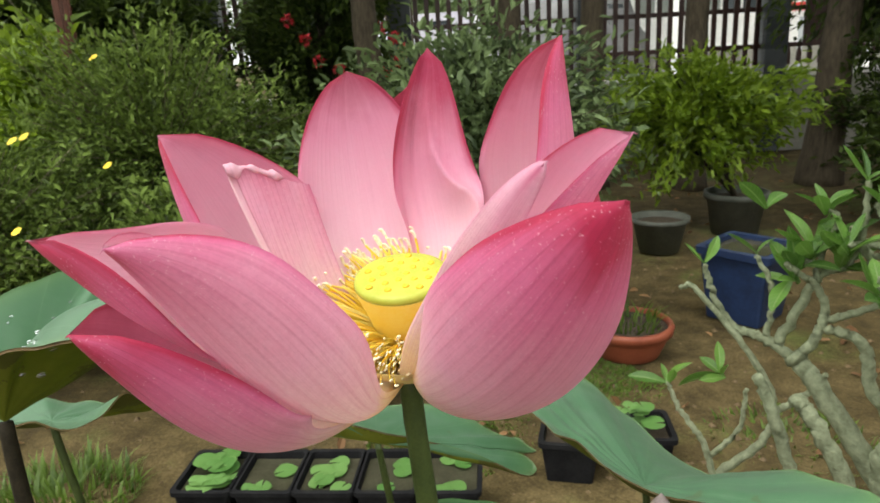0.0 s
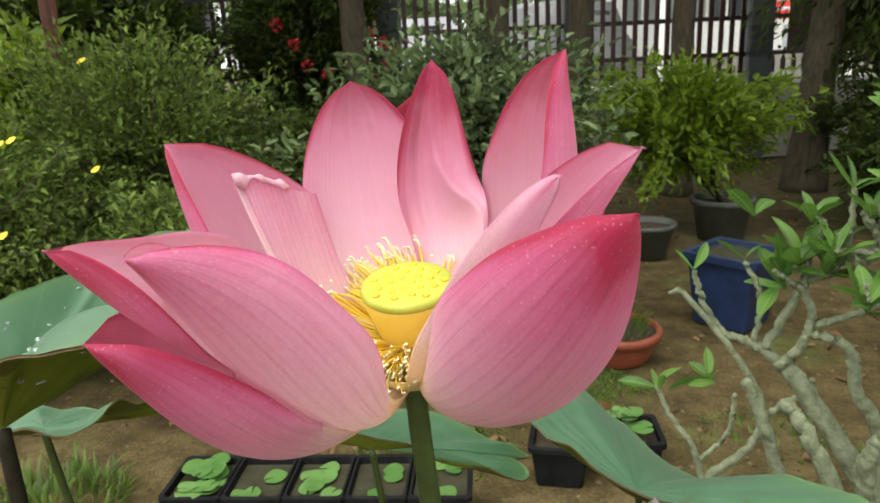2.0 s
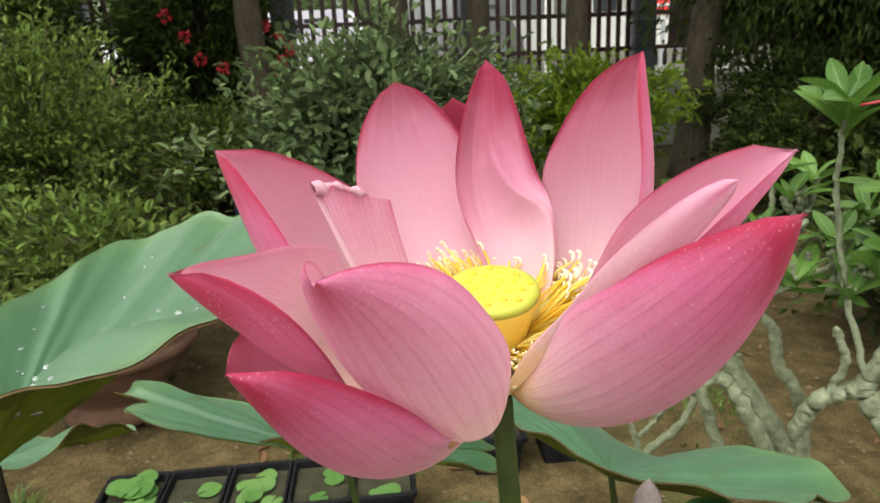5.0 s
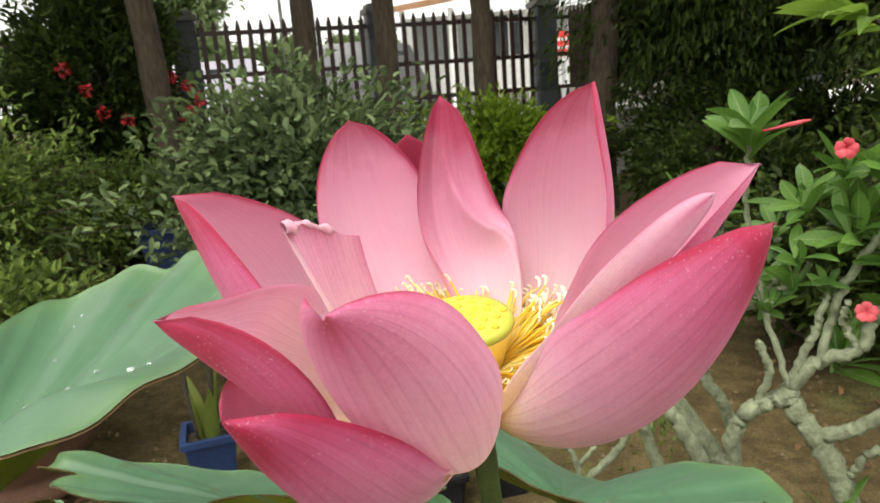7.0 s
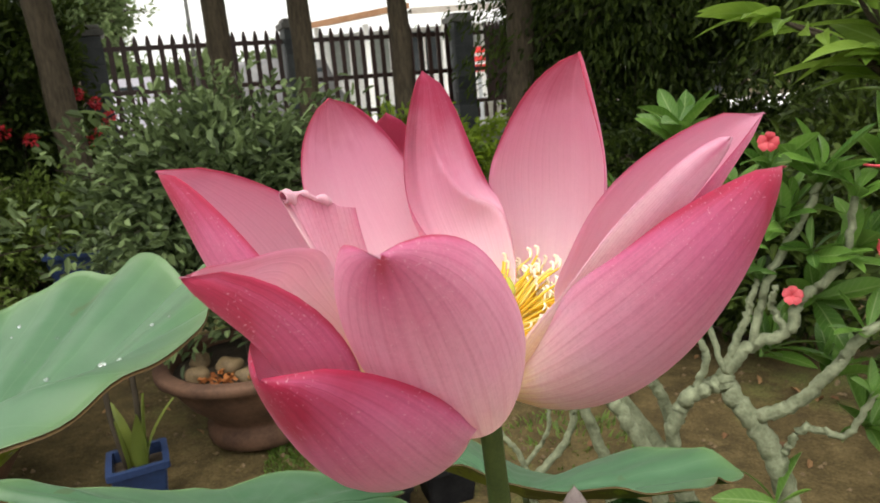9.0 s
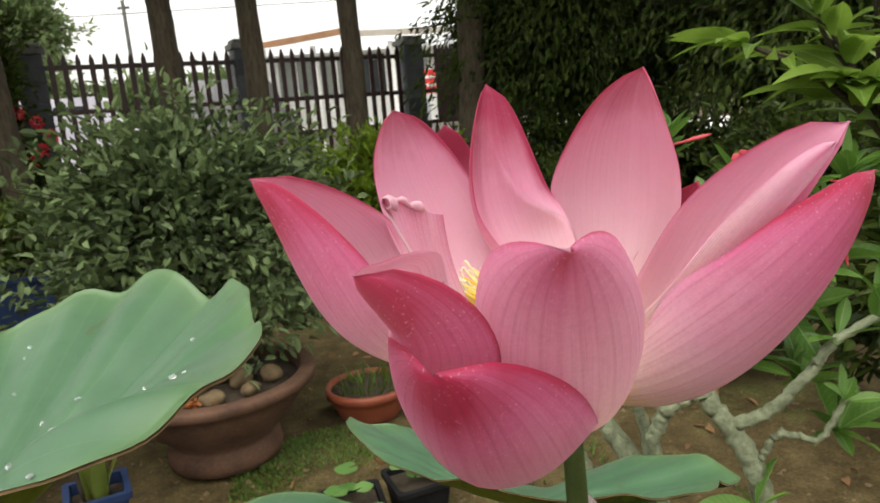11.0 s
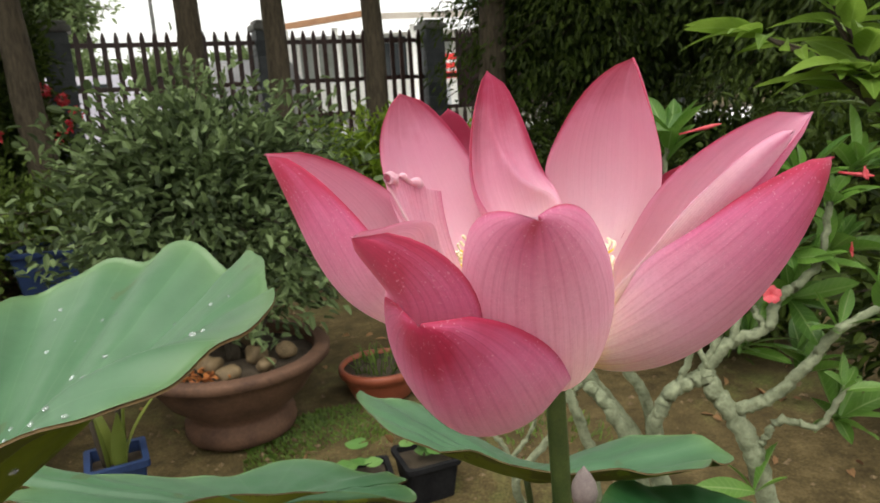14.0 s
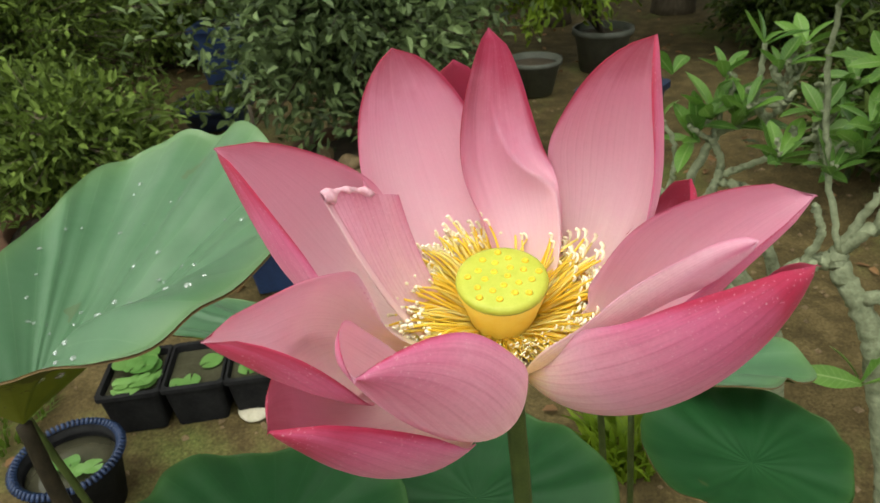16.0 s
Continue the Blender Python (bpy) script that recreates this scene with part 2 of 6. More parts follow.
def soil_material():
    n = Nodes("garden_soil")
    c = n.coord()
    big, mid, fine = n.noise(c, 1.1, 5.0), n.noise(c, 9.0, 6.0, 0.7), n.noise(c, 120.0, 4.0)
    col = n.ramp(n.math("ADD", n.math("MULTIPLY", mid, 0.6), n.math("MULTIPLY", fine, 0.4)),
                 (0.30, (0.018, 0.012, 0.005)), (0.50, (0.082, 0.060, 0.024)), (0.72, (0.205, 0.155, 0.072)))
    moss = n.math("MULTIPLY", n.ramp(n.math("ADD", big, n.math("MULTIPLY", mid, 0.35)), (0.72, (0, 0, 0)), (0.86, (1, 1, 1))), 0.7)
    col = n.mix(moss, col, n.ramp(fine, (0.35, (0.035, 0.06, 0.012)), (0.65, (0.10, 0.15, 0.03))))
    n.base(col, 0.92, 0, 0.2)
    n.bump(n.math("ADD", n.math("MULTIPLY", mid, 0.7), n.math("MULTIPLY", fine, 0.3)), 0.7, 0.02)
    return n.mat


M_SOIL = soil_material()
M_STREET = plain("pale_concrete_street", (0.62, 0.61, 0.58), (0.78, 0.77, 0.74), 0.6, 0.85, 0.1)
M_PICKET = plain("dark_red_iron_paint", (0.030, 0.012, 0.010), (0.065, 0.028, 0.022), 14, 0.45, 0.15, rnd=0.2)
M_PILLAR = plain("dark_slate_tile", (0.020, 0.025, 0.030), (0.060, 0.068, 0.074), 7, 0.5, 0.3, rnd=0.3)
M_CAPST = plain("pillar_cap_stone", (0.10, 0.10, 0.095), (0.19, 0.185, 0.17), 12, 0.7, 0.3)
M_DWARF = plain("weathered_grey_render", (0.16, 0.155, 0.13), (0.30, 0.29, 0.25), 3, 0.85, 0.4)
M_WHITECAP = plain("white_coping", (0.55, 0.54, 0.50), (0.74, 0.73, 0.70), 5, 0.7, 0.2)


def bark_material(name, lo, hi, stretch=(3, 3, 0.6), scale=14.0):
    n = Nodes(name)
    c = n.coord("Object", stretch)
    a, b = n.noise(c, scale, 6.0, 0.7), n.noise(n.coord(), 3.0, 3.0)
    fac = n.math("ADD", n.math("MULTIPLY", a, 0.7), n.math("MULTIPLY", b, 0.3))
    n.base(n.ramp(fac, (0.32, lo), (0.66, hi)), 0.9, 0, 0.2)
    n.bump(a, 0.8, 0.012)
    return n.mat


M_BARK = bark_material("grey_brown_bark", (0.026, 0.021, 0.014), (0.115, 0.092, 0.062))
M_BARKDARK = bark_material("dark_bark", (0.020, 0.016, 0.011), (0.075, 0.060, 0.042))
M_TWIG = bark_material("twig_bark", (0.08, 0.065, 0.04), (0.22, 0.19, 0.13), (1, 1, 1), 40)
M_ROSEBARK = bark_material("desert_rose_bark", (0.085, 0.098, 0.055), (0.34, 0.375, 0.245), (1, 1, 1), 45)
M_TERRA = plain("terracotta", (0.055, 0.026, 0.015), (0.150, 0.078, 0.046), 9, 0.8, 0.25, rnd=0.1)
M_REDPOT = plain("orange_red_plastic", (0.19, 0.042, 0.020), (0.30, 0.080, 0.040), 12, 0.5, 0.15)
M_BLUEPOT = plain("faded_blue_plastic", (0.007, 0.013, 0.036), (0.018, 0.038, 0.105), 10, 0.45, 0.15, rnd=0.3)
M_BLACKPOT = plain("black_plastic", (0.006, 0.006, 0.007), (0.020, 0.020, 0.021), 14, 0.65, 0.2, spec=0.06)
M_GREYPOT = plain("grey_green_plastic", (0.05, 0.055, 0.045), (0.11, 0.115, 0.095), 10, 0.6, 0.2)
M_POTSOIL = plain("potting_soil", (0.030, 0.022, 0.014), (0.085, 0.062, 0.04), 30, 0.95, 0.8, dist=0.02)
M_MURK = plain("murky_water", (0.035, 0.034, 0.022), (0.075, 0.07, 0.045), 12, 0.12, 0.02)
M_STONE = plain("river_stone", (0.070, 0.046, 0.022), (0.200, 0.140, 0.072), 18, 0.75, 0.3)
M_PALESTONE = plain("pale_stone", (0.36, 0.33, 0.25), (0.56, 0.52, 0.42), 30, 0.85, 0.4)
M_WOOD = plain("red_brown_stakes", (0.055, 0.018, 0.010), (0.14, 0.05, 0.03), 8, 0.7, 0.3, rnd=0.3)

L_OLIVE = leaf_material("olive_leaves", (0.006, 0.014, 0.002), (0.185, 0.265, 0.055), 0.55, 0.18, 0.14)
L_DARK = leaf_material("dark_glossy_leaves", (0.006, 0.014, 0.003), (0.070, 0.105, 0.018), 0.5, 0.2, 0.16)
L_SHRUB = leaf_material("grey_green_leaves", (0.011, 0.020, 0.008), (0.185, 0.255, 0.105), 0.5, 0.18, 0.2)
L_LIME = leaf_material("yellow_green_leaves", (0.060, 0.110, 0.006), (0.230, 0.330, 0.028), 0.45, 0.4)
L_ROSE = ribbed_leaf_material("desert_rose_leaves", (0.034, 0.095, 0.014), (0.125, 0.250, 0.042), (0.26, 0.36, 0.14), 0.35, 0.25, 0.3)
L_BROAD = ribbed_leaf_material("broad_green_leaves", (0.065, 0.130, 0.016), (0.200, 0.310, 0.048), (0.26, 0.37, 0.10), 0.42, 0.38, 0.25)
L_BANANA = ribbed_leaf_material("banana_leaves", (0.075, 0.130, 0.030), (0.200, 0.290, 0.080), (0.30, 0.38, 0.14), 0.5, 0.4, 0.2)
L_SNAKE = leaf_material("strap_leaves", (0.06, 0.10, 0.015), (0.20, 0.24, 0.05), 0.4, 0.2, per_object=True)
L_GRASS = leaf_material("grass_blades", (0.040, 0.080, 0.008), (0.13, 0.21, 0.030), 0.5, 0.35)
L_PAD = leaf_material("floating_pads", (0.075, 0.19, 0.040), (0.16, 0.30, 0.085), 0.45, 0.2, per_object=True)
L_LITTER = leaf_material("dry_leaf_litter", (0.08, 0.035, 0.014), (0.32, 0.18, 0.08), 0.8, 0.1)
L_ORANGE = leaf_material("orange_dry_leaves", (0.20, 0.055, 0.012), (0.46, 0.17, 0.045), 0.7, 0.2)
L_FAR = leaf_material("far_trees", (0.06, 0.10, 0.03), (0.17, 0.23, 0.09), 0.6)
M_REDFLOWER = plain("red_flower", (0.36, 0.012, 0.022), (0.55, 0.04, 0.05), 60, 0.5, 0, rnd=0.3)
M_ROSEFLOWER = plain("rose_red_flower", (0.34, 0.010, 0.025), (0.58, 0.08, 0.10), 60, 0.45, 0, rnd=0.3)
M_YELLOWFLOWER = plain("yellow_flower", (0.75, 0.52, 0.02), (0.85, 0.66, 0.05), 60, 0.5, 0)
M_BUD = plain("closed_bud", (0.12, 0.09, 0.085), (0.25, 0.20, 0.19), 70, 0.5, 0.2, dist=0.001)
M_WALLWHITE = plain("white_house_wall", (0.60, 0.60, 0.58), (0.76, 0.76, 0.74), 1.5, 0.8, 0.1)
M_ROOF = plain("weathered_sheet_roof", (0.30, 0.26, 0.22), (0.46, 0.42, 0.37), 2, 0.6, 0.2)
M_DARKGLASS = plain("dark_window_glass", (0.02, 0.025, 0.03), (0.06, 0.07, 0.075), 2, 0.1, 0)
M_SIGNRED = plain("red_sign_board", (0.62, 0.03, 0.03), (0.74, 0.06, 0.05), 5, 0.5, 0)
M_HOUSEPANE = plain("grey_green_panes", (0.16, 0.18, 0.165), (0.27, 0.29, 0.27), 1.5, 0.3, 0)
M_FASCIA = plain("weathered_orange_fascia", (0.22, 0.11, 0.055), (0.36, 0.20, 0.11), 4, 0.7, 0.2)
M_VANGREY = plain("dark_grey_van_paint", (0.10, 0.10, 0.105), (0.18, 0.18, 0.185), 2, 0.3, 0)
M_SHUTTER = plain("grey_shutter", (0.26, 0.28, 0.30), (0.40, 0.42, 0.43), 3, 0.5, 0.1)
M_POLE = plain("weathered_dark_pole", (0.05, 0.05, 0.048), (0.10, 0.10, 0.095), 4, 0.8, 0.2)
M_WIRE = plain("black_cable", (0.015, 0.015, 0.015), (0.03, 0.03, 0.03), 10, 0.6, 0)
M_CARPAINT = plain("silver_lavender_paint", (0.46, 0.44, 0.52), (0.56, 0.54, 0.62), 2, 0.3, 0)
M_TYRE = plain("tyre_rubber", (0.012, 0.012, 0.012), (0.03, 0.03, 0.03), 20, 0.8, 0.2)

# ---------------------------------------------------------------- building helpers
def mesh_from(name, verts, faces, mats, smooth=True, uvs=None, slots=None):
    me = bpy.data.meshes.new(name)
    me.from_pydata([tuple(v) for v in verts], [], [tuple(q) for q in faces])
    for m in mats if isinstance(mats, (list, tuple)) else [mats]:
        me.materials.append(m)
    if slots is not None:
        me.polygons.foreach_set("material_index", slots)
    if smooth:
        me.polygons.foreach_set("use_smooth", [True] * len(me.polygons))
    if uvs is not None:
        layer = me.uv_layers.new(name="UVMap")
        loops = np.empty(len(me.loops), dtype=np.int32)
        me.loops.foreach_get("vertex_index", loops)
        layer.data.foreach_set("uv", np.asarray(uvs, dtype=np.float32)[loops].ravel())
    me.update()
    return me


def put(name, me, parent=None, m=None, label=""):
    ob = new(name, me)
    if parent is not None:
        ob.parent = parent
    if m is not None:
        ob.matrix_basis = m
    return tagged(ob, label) if label else ob


def part(name, bm, material, parent, label="", smooth=False):
    me = bpy.data.meshes.new(name)
    bm.to_mesh(me)
    bm.free()
    me.materials.append(material)
    if smooth:
        me.polygons.foreach_set("use_smooth", [True] * len(me.polygons))
    return put(name, me, parent, None, label)


def thing(name, at, label, category, group="", kind="", rz=0.0):
    e = new(name)
    e.empty_display_size = 0.05
    e.matrix_basis = pose(*at, 0, 0, rz)
    return tagged(e, label, category, group, kind)


def tube(points, radii, sides=8, close=True, knobs=0.0, rng=None):
    """A smooth tube through points; returns vertices and faces."""
    pts = np.array(points, float)
    r = np.interp(np.linspace(0, 1, len(pts)), np.linspace(0, 1, len(np.atleast_1d(radii))), np.atleast_1d(radii))
    tan = np.gradient(pts, axis=0) if len(pts) > 2 else np.repeat([pts[1] - pts[0]], 2, 0)
    tan /= np.linalg.norm(tan, axis=1, keepdims=True) + 1e-12
    ref = np.array([0.31, 0.17, 0.93]) if abs(tan[0][2]) < 0.8 else np.array([0.93, 0.2, 0.1])
    a = np.arange(sides) * 2 * np.pi / sides
    verts = []
    for p, t, q in zip(pts, tan, r):
        s = np.cross(t, ref)
        s /= np.linalg.norm(s)
        n = np.cross(s, t)
        k = 1 + knobs * (rng.random() - 0.4) if rng is not None else 1
        verts.append(p + q * k * (np.cos(a)[:, None] * s + np.sin(a)[:, None] * n))
    verts = np.concatenate(verts)
    faces = [(i * sides + j, i * sides + (j + 1) % sides, (i + 1) * sides + (j + 1) % sides, (i + 1) * sides + j)
             for i in range(len(pts) - 1) for j in range(sides)]
    if close:
        faces += [tuple(range(sides))[::-1], tuple(range((len(pts) - 1) * sides, len(pts) * sides))]
    return verts, faces


def smooth_line(points, n=16):
    """Catmull-Rom through a few points."""
    p = np.array(points, float)
    if len(p) == 2:
        return np.linspace(p[0], p[1], n)
    q = np.vstack([2 * p[0] - p[1], p, 2 * p[-1] - p[-2]])
    out = []
    for s in np.linspace(0, len(p) - 1 - 1e-9, n):
        i, t = int(s), s - int(s)
        a, b, c, d = q[i:i + 4]
        out.append(0.5 * (2 * b + (c - a) * t + (2 * a - 5 * b + 4 * c - d) * t * t + (3 * b - a - 3 * c + d) * t ** 3))
    return np.array(out)


class Heap:
    """Collects vertices and faces of one mesh."""

    def __init__(self):
        self.v, self.f, self.n = [], [], 0

    def add(self, verts, faces):
        self.v.append(np.asarray(verts, float))
        self.f += [tuple(i + self.n for i in q) for q in faces]
        self.n += len(verts)

    def mesh(self, name, mat, smooth=True):
        return mesh_from(name, np.concatenate(self.v), self.f, mat, smooth)


def leaf_cloud(points, dirs, length, width, rng, fold=0.25):
    """Many small folded leaves as one mesh: points and growing directions in rows."""
    n = len(points)
    d = dirs / (np.linalg.norm(dirs, axis=1, keepdims=True) + 1e-9)
    up = rng.normal(0, 0.45, (n, 3)) + np.array([0, 0, 1.0])
    side = np.cross(d, up)
    side /= np.linalg.norm(side, axis=1, keepdims=True) + 1e-9
    nor = np.cross(side, d)
    ln = length * rng.uniform(0.6, 1.25, (n, 1))
    w = width * rng.uniform(0.7, 1.2, (n, 1)) * 0.5
    droop = rng.uniform(-0.05, 0.35, (n, 1))
    base = points
    tip = base + d * ln - nor * ln * droop
    mid = base + d * ln * 0.5 - nor * ln * droop * 0.3
    q1 = base + d * ln * 0.28
    q3 = base + d * ln * 0.72 - nor * ln * droop * 0.55
    lift = nor * w * fold * 2
    la, ra = q1 + side * w * 0.85 + lift, q1 - side * w * 0.85 + lift
    lb, rb = q3 + side * w * 0.75 + lift, q3 - side * w * 0.75 + lift
    v = np.stack([base, la, lb, tip, rb, ra, mid], 1).reshape(-1, 3)
    quads = [(0, 6, 2, 1), (0, 5, 4, 6)]
    tris = [(6, 3, 2), (6, 4, 3)]
    k = (np.arange(n) * 7)[:, None]
    faces = [tuple(r) for q in quads for r in (k + np.array(q)).tolist()] + [tuple(r) for q in tris for r in (k + np.array(q)).tolist()]
    return v, faces


def crown_points(rng, centre, radii, twigs, per_twig, spread, hollow=0.45, lumps=0.25, droop=0.0):
    """Twigs that run outwards in a lumpy ellipsoid, with leaves on their outer parts."""
    c, r = np.array(centre, float), np.array(radii, float)
    u = rng.normal(0, 1, (twigs, 3))
    u /= np.linalg.norm(u, axis=1, keepdims=True)
    lump = np.array([1 + lumps * 2 * noise.noise(Vector(a * 2.3 + c)) for a in u])[:, None]
    far = u * r * lump * rng.uniform(0.62, 1.06, (twigs, 1))
    near = far * hollow * rng.uniform(0.6, 1.0, (twigs, 1))
    s = rng.random((twigs, per_twig, 1)) ** 0.7
    p = c + near[:, None] + (far - near)[:, None] * s + rng.normal(0, spread, (twigs, per_twig, 3))
    out = (far - near)[:, None] / (np.linalg.norm(far - near, axis=1)[:, None, None] + 1e-9)
    d = out * 0.8 + rng.normal(0, 0.6, (twigs, per_twig, 3)) + np.array([0, 0, 0.15 - droop])
    return p.reshape(-1, 3), d.reshape(-1, 3), c + near, c + far


def bush(name, foot, centre, radii, twigs, per_twig, size, mat, label, category, seed, bark=None, trunks=5, hollow=0.45,
         spread=0.03, thick=0.012, lumps=0.25, droop=0.0, group="", keep=None):
    rng = np.random.default_rng(seed)
    t = thing(name, foot, label, category, group)
    off = np.array(foot, float)
    p, d, near, far = crown_points(rng, centre, radii, twigs, per_twig, spread, hollow, lumps, droop)
    if keep is not None:
        ok = keep(p)
        p, d = p[ok], d[ok]
    v, f = leaf_cloud(p - off, d, size[0], size[1], rng)
    put("crown", mesh_from("crown", v, f, mat, False), t)
    h = Heap()
    hubs = []
    for k in range(trunks):
        top = np.array(centre) - off + rng.normal(0, 0.35, 3) * np.array(radii) * 0.7
        start = rng.normal(0, 0.012, 3) * (1, 1, 0)
        mid = (start + top) / 2 + rng.normal(0, 0.05, 3)
        line = smooth_line([start, mid, top], 8)
        hubs.append(top)
        h.add(*tube(line, (thick, thick * 0.55), 6))
    hubs = np.array(hubs)
    for a, b in list(zip(near - off, far - off))[: min(twigs, 260)]:
        hub = hubs[np.argmin(((hubs - a) ** 2).sum(1))]
        h.add(*tube([hub, (hub + a) / 2 + rng.normal(0, 0.02, 3), a, b], (thick * 0.28, thick * 0.1), 4, False))
    put("trunk", h.mesh("trunk", bark or M_TWIG), t)
    return t


def lathe(name, profile, mat, parent, sides=40, label="", wob=0.0, seed=0):
    """A turned body from (radius, height) pairs."""
    rng = np.random.default_rng(seed)
    a = np.arange(sides) * 2 * np.pi / sides
    k = 1 + wob * np.sin(a * 3 + rng.random() * 6)
    v = np.concatenate([np.stack([r * k * np.cos(a), r * k * np.sin(a), np.full(sides, z)], 1) for r, z in profile])
    f = [(i * sides + j, i * sides + (j + 1) % sides, (i + 1) * sides + (j + 1) % sides, (i + 1) * sides + j)
         for i in range(len(profile) - 1) for j in range(sides)]
    f.append(tuple(range(sides))[::-1])
    return put(name, mesh_from(name, v, f, mat), parent, None, label)


def box_bm(size, at=(0, 0, 0), bevel=0.004, taper=1.0):
    bm = bmesh.new()
    bmesh.ops.create_cube(bm, size=1.0)
    for v in bm.verts:
        k = taper if v.co.z < 0 else 1.0
        v.co = Vector((v.co.x * size[0] * k + at[0], v.co.y * size[1] * k + at[1], v.co.z * size[2] + at[2]))
    if bevel:
        bmesh.ops.bevel(bm, geom=bm.edges[:], offset=bevel, segments=2, affect="EDGES", profile=0.6)
    return bm


def square_pot(name, at, w, h, mat, label, rz=0.0, fill=M_POTSOIL, taper=0.8, rim=0.02, category="flower pot", group="", depth=None, sunk=0.03):
    """An open square tub with a lipped rim, thick walls and a filling."""
    t = thing(name, at, label, category, group, rz=rz)
    d = depth or w
    rings = [(0.5 * taper, 0.0), (0.5, h - rim * 1.6), (0.5 + rim / w * 0.8, h - rim * 1.5), (0.5 + rim / w * 0.8, h), (0.5 - rim / w * 0.6, h), (0.5 - rim / w * 0.8, h - sunk - 0.02)]
    v, f, m = [], [], 6
    for k, z in rings:
        for sx, sy in ((-1, -1), (1, -1), (1, 1), (-1, 1)):
            cx, cy = sx * w * k, sy * d * k
            c = (0.12 if h > 0.14 else 0.2) * min(w, d) * k
            for q in range(m):
                a = math.atan2(sy, sx) - math.pi / 4 + (q / (m - 1)) * math.pi / 2
                v.append((cx - sx * c + c * math.cos(a), cy - sy * c + c * math.sin(a), z))
    s = 4 * m
    f = [(i * s + j, i * s + (j + 1) % s, (i + 1) * s + (j + 1) % s, (i + 1) * s + j) for i in range(len(rings) - 1) for j in range(s)]
    f.append(tuple(range(s))[::-1])
    put("tub", mesh_from("tub", v, f, mat, False), t)
    if fill:
        part("filling", box_bm((w * 0.9, d * 0.9, 0.02), (0, 0, h - sunk), 0), fill, t)
    return t


# ---------------------------------------------------------------- ground and street
def ground_height(x, y):
    return 0.035 * noise.noise(Vector((x * 0.9, y * 0.9, 0.0))) + 0.012 * noise.noise(Vector((x * 5, y * 5, 3.0)))


def build_ground():
    xs = np.concatenate([[-400, -120, -40, -16, -9], np.arange(-6, 4.01, 0.12), [6, 9, 16, 40, 120, 400]])
    ys = np.concatenate([[-400, -120, -40, -12, -5, -2], np.arange(-0.5, 8.01, 0.12), [10, 16, 40, 120, 400, 1500]])
    v = [(x, y, ground_height(x, y) - 0.02 if -6 < x < 4 and -0.5 < y < 8 else -0.03) for y in ys for x in xs]
    w = len(xs)
    f = [(j * w + i, j * w + i + 1, (j + 1) * w + i + 1, (j + 1) * w + i) for j in range(len(ys) - 1) for i in range(w - 1)]
    put("ground", mesh_from("ground", v, f, M_SOIL))
    tagged(bpy.data.objects["ground"], "brown garden soil with moss patches and dry leaves", "ground", kind="structure")


build_ground()
FA, FB = Vector((-3.41, 5.90, 0)), Vector((-0.145, 7.65, 0))
FU = (FB - FA).normalized()
FN = Vector((-FU.y, FU.x, 0))
FROT = math.degrees(math.atan2(FU.y, FU.x))
STEP = (FB - FA).length / 2


def on_fence(s, out=0.0, z=0.0):
    """A place s metres along the fence from its western pillar."""
    return FA + FU * s + FN * out + Vector((0, 0, z))


street = put("street", mesh_from("street", [tuple(on_fence(a, b, -0.004)) for a, b in ((-60, 1.2), (60, 1.2), (60, 14), (-60, 14))], [(0, 1, 2, 3)], M_STREET, False))
tagged(street, "pale sunlit concrete street beyond the fence", "street", kind="structure")


def fence():
    runs = range(-2, 5)
    for k in runs:
        p = on_fence(k * STEP)
        t = thing("fence_pillar", tuple(p), "dark slate-tiled fence pillar with a stone cap", "fence pillar", "pillars of the fence", rz=FROT)
        part("shaft", box_bm((0.22, 0.22, 1.90), (0, 0, 0.95), 0.006), M_PILLAR, t)
        for z in np.arange(0.13, 1.85, 0.16):
            part("slate_course", box_bm((0.228, 0.228, 0.150), (0, 0, z), 0.005), M_PILLAR, t)
        part("cap", box_bm((0.28, 0.28, 0.06), (0, 0, 1.93), 0.015), M_CAPST, t)
        part("crown_stone", box_bm((0.22, 0.22, 0.04), (0, 0, 1.978), 0.012), M_CAPST, t)
        if k == runs[-1]:
            break
        a, b = k * STEP + 0.11, (k + 1) * STEP - 0.11
        mid, ln = (a + b) / 2, b - a
        w = thing("dwarf_wall", tuple(on_fence(mid)), "low weathered grey rendered wall with pale coping", "wall", kind="structure", rz=FROT)
        part("body", box_bm((ln, 0.14, 0.74), (0, 0, 0.37), 0.004), M_DWARF, w)
        part("coping", box_bm((ln, 0.20, 0.05), (0, 0, 0.769), 0.008), M_WHITECAP, w)
        t = thing("picket_fence", tuple(on_fence(mid)), "dark red-brown iron picket fence panel with pointed pickets", "fence", "fence panels", rz=FROT)
        solid = k == 2
        for z in (1.05, 1.40, 1.79):
            part("rail", box_bm((ln, 0.035, 0.045), (0, 0.012, z), 0.004), M_PICKET, t)
        n = 34 if solid else 15
        me = picket_mesh if not solid else plank_mesh
        for i in range(n):
            if not (solid and i < 4):
                put("picket", me, t, pose(-ln / 2 + (i + 0.5) * ln / n, -0.018, 0.0))
        if solid:
            for i in range(15):
                put("picket", stub_mesh, t, pose(-ln / 2 + (i + 0.5) * ln / 15, -0.018, 0.0))


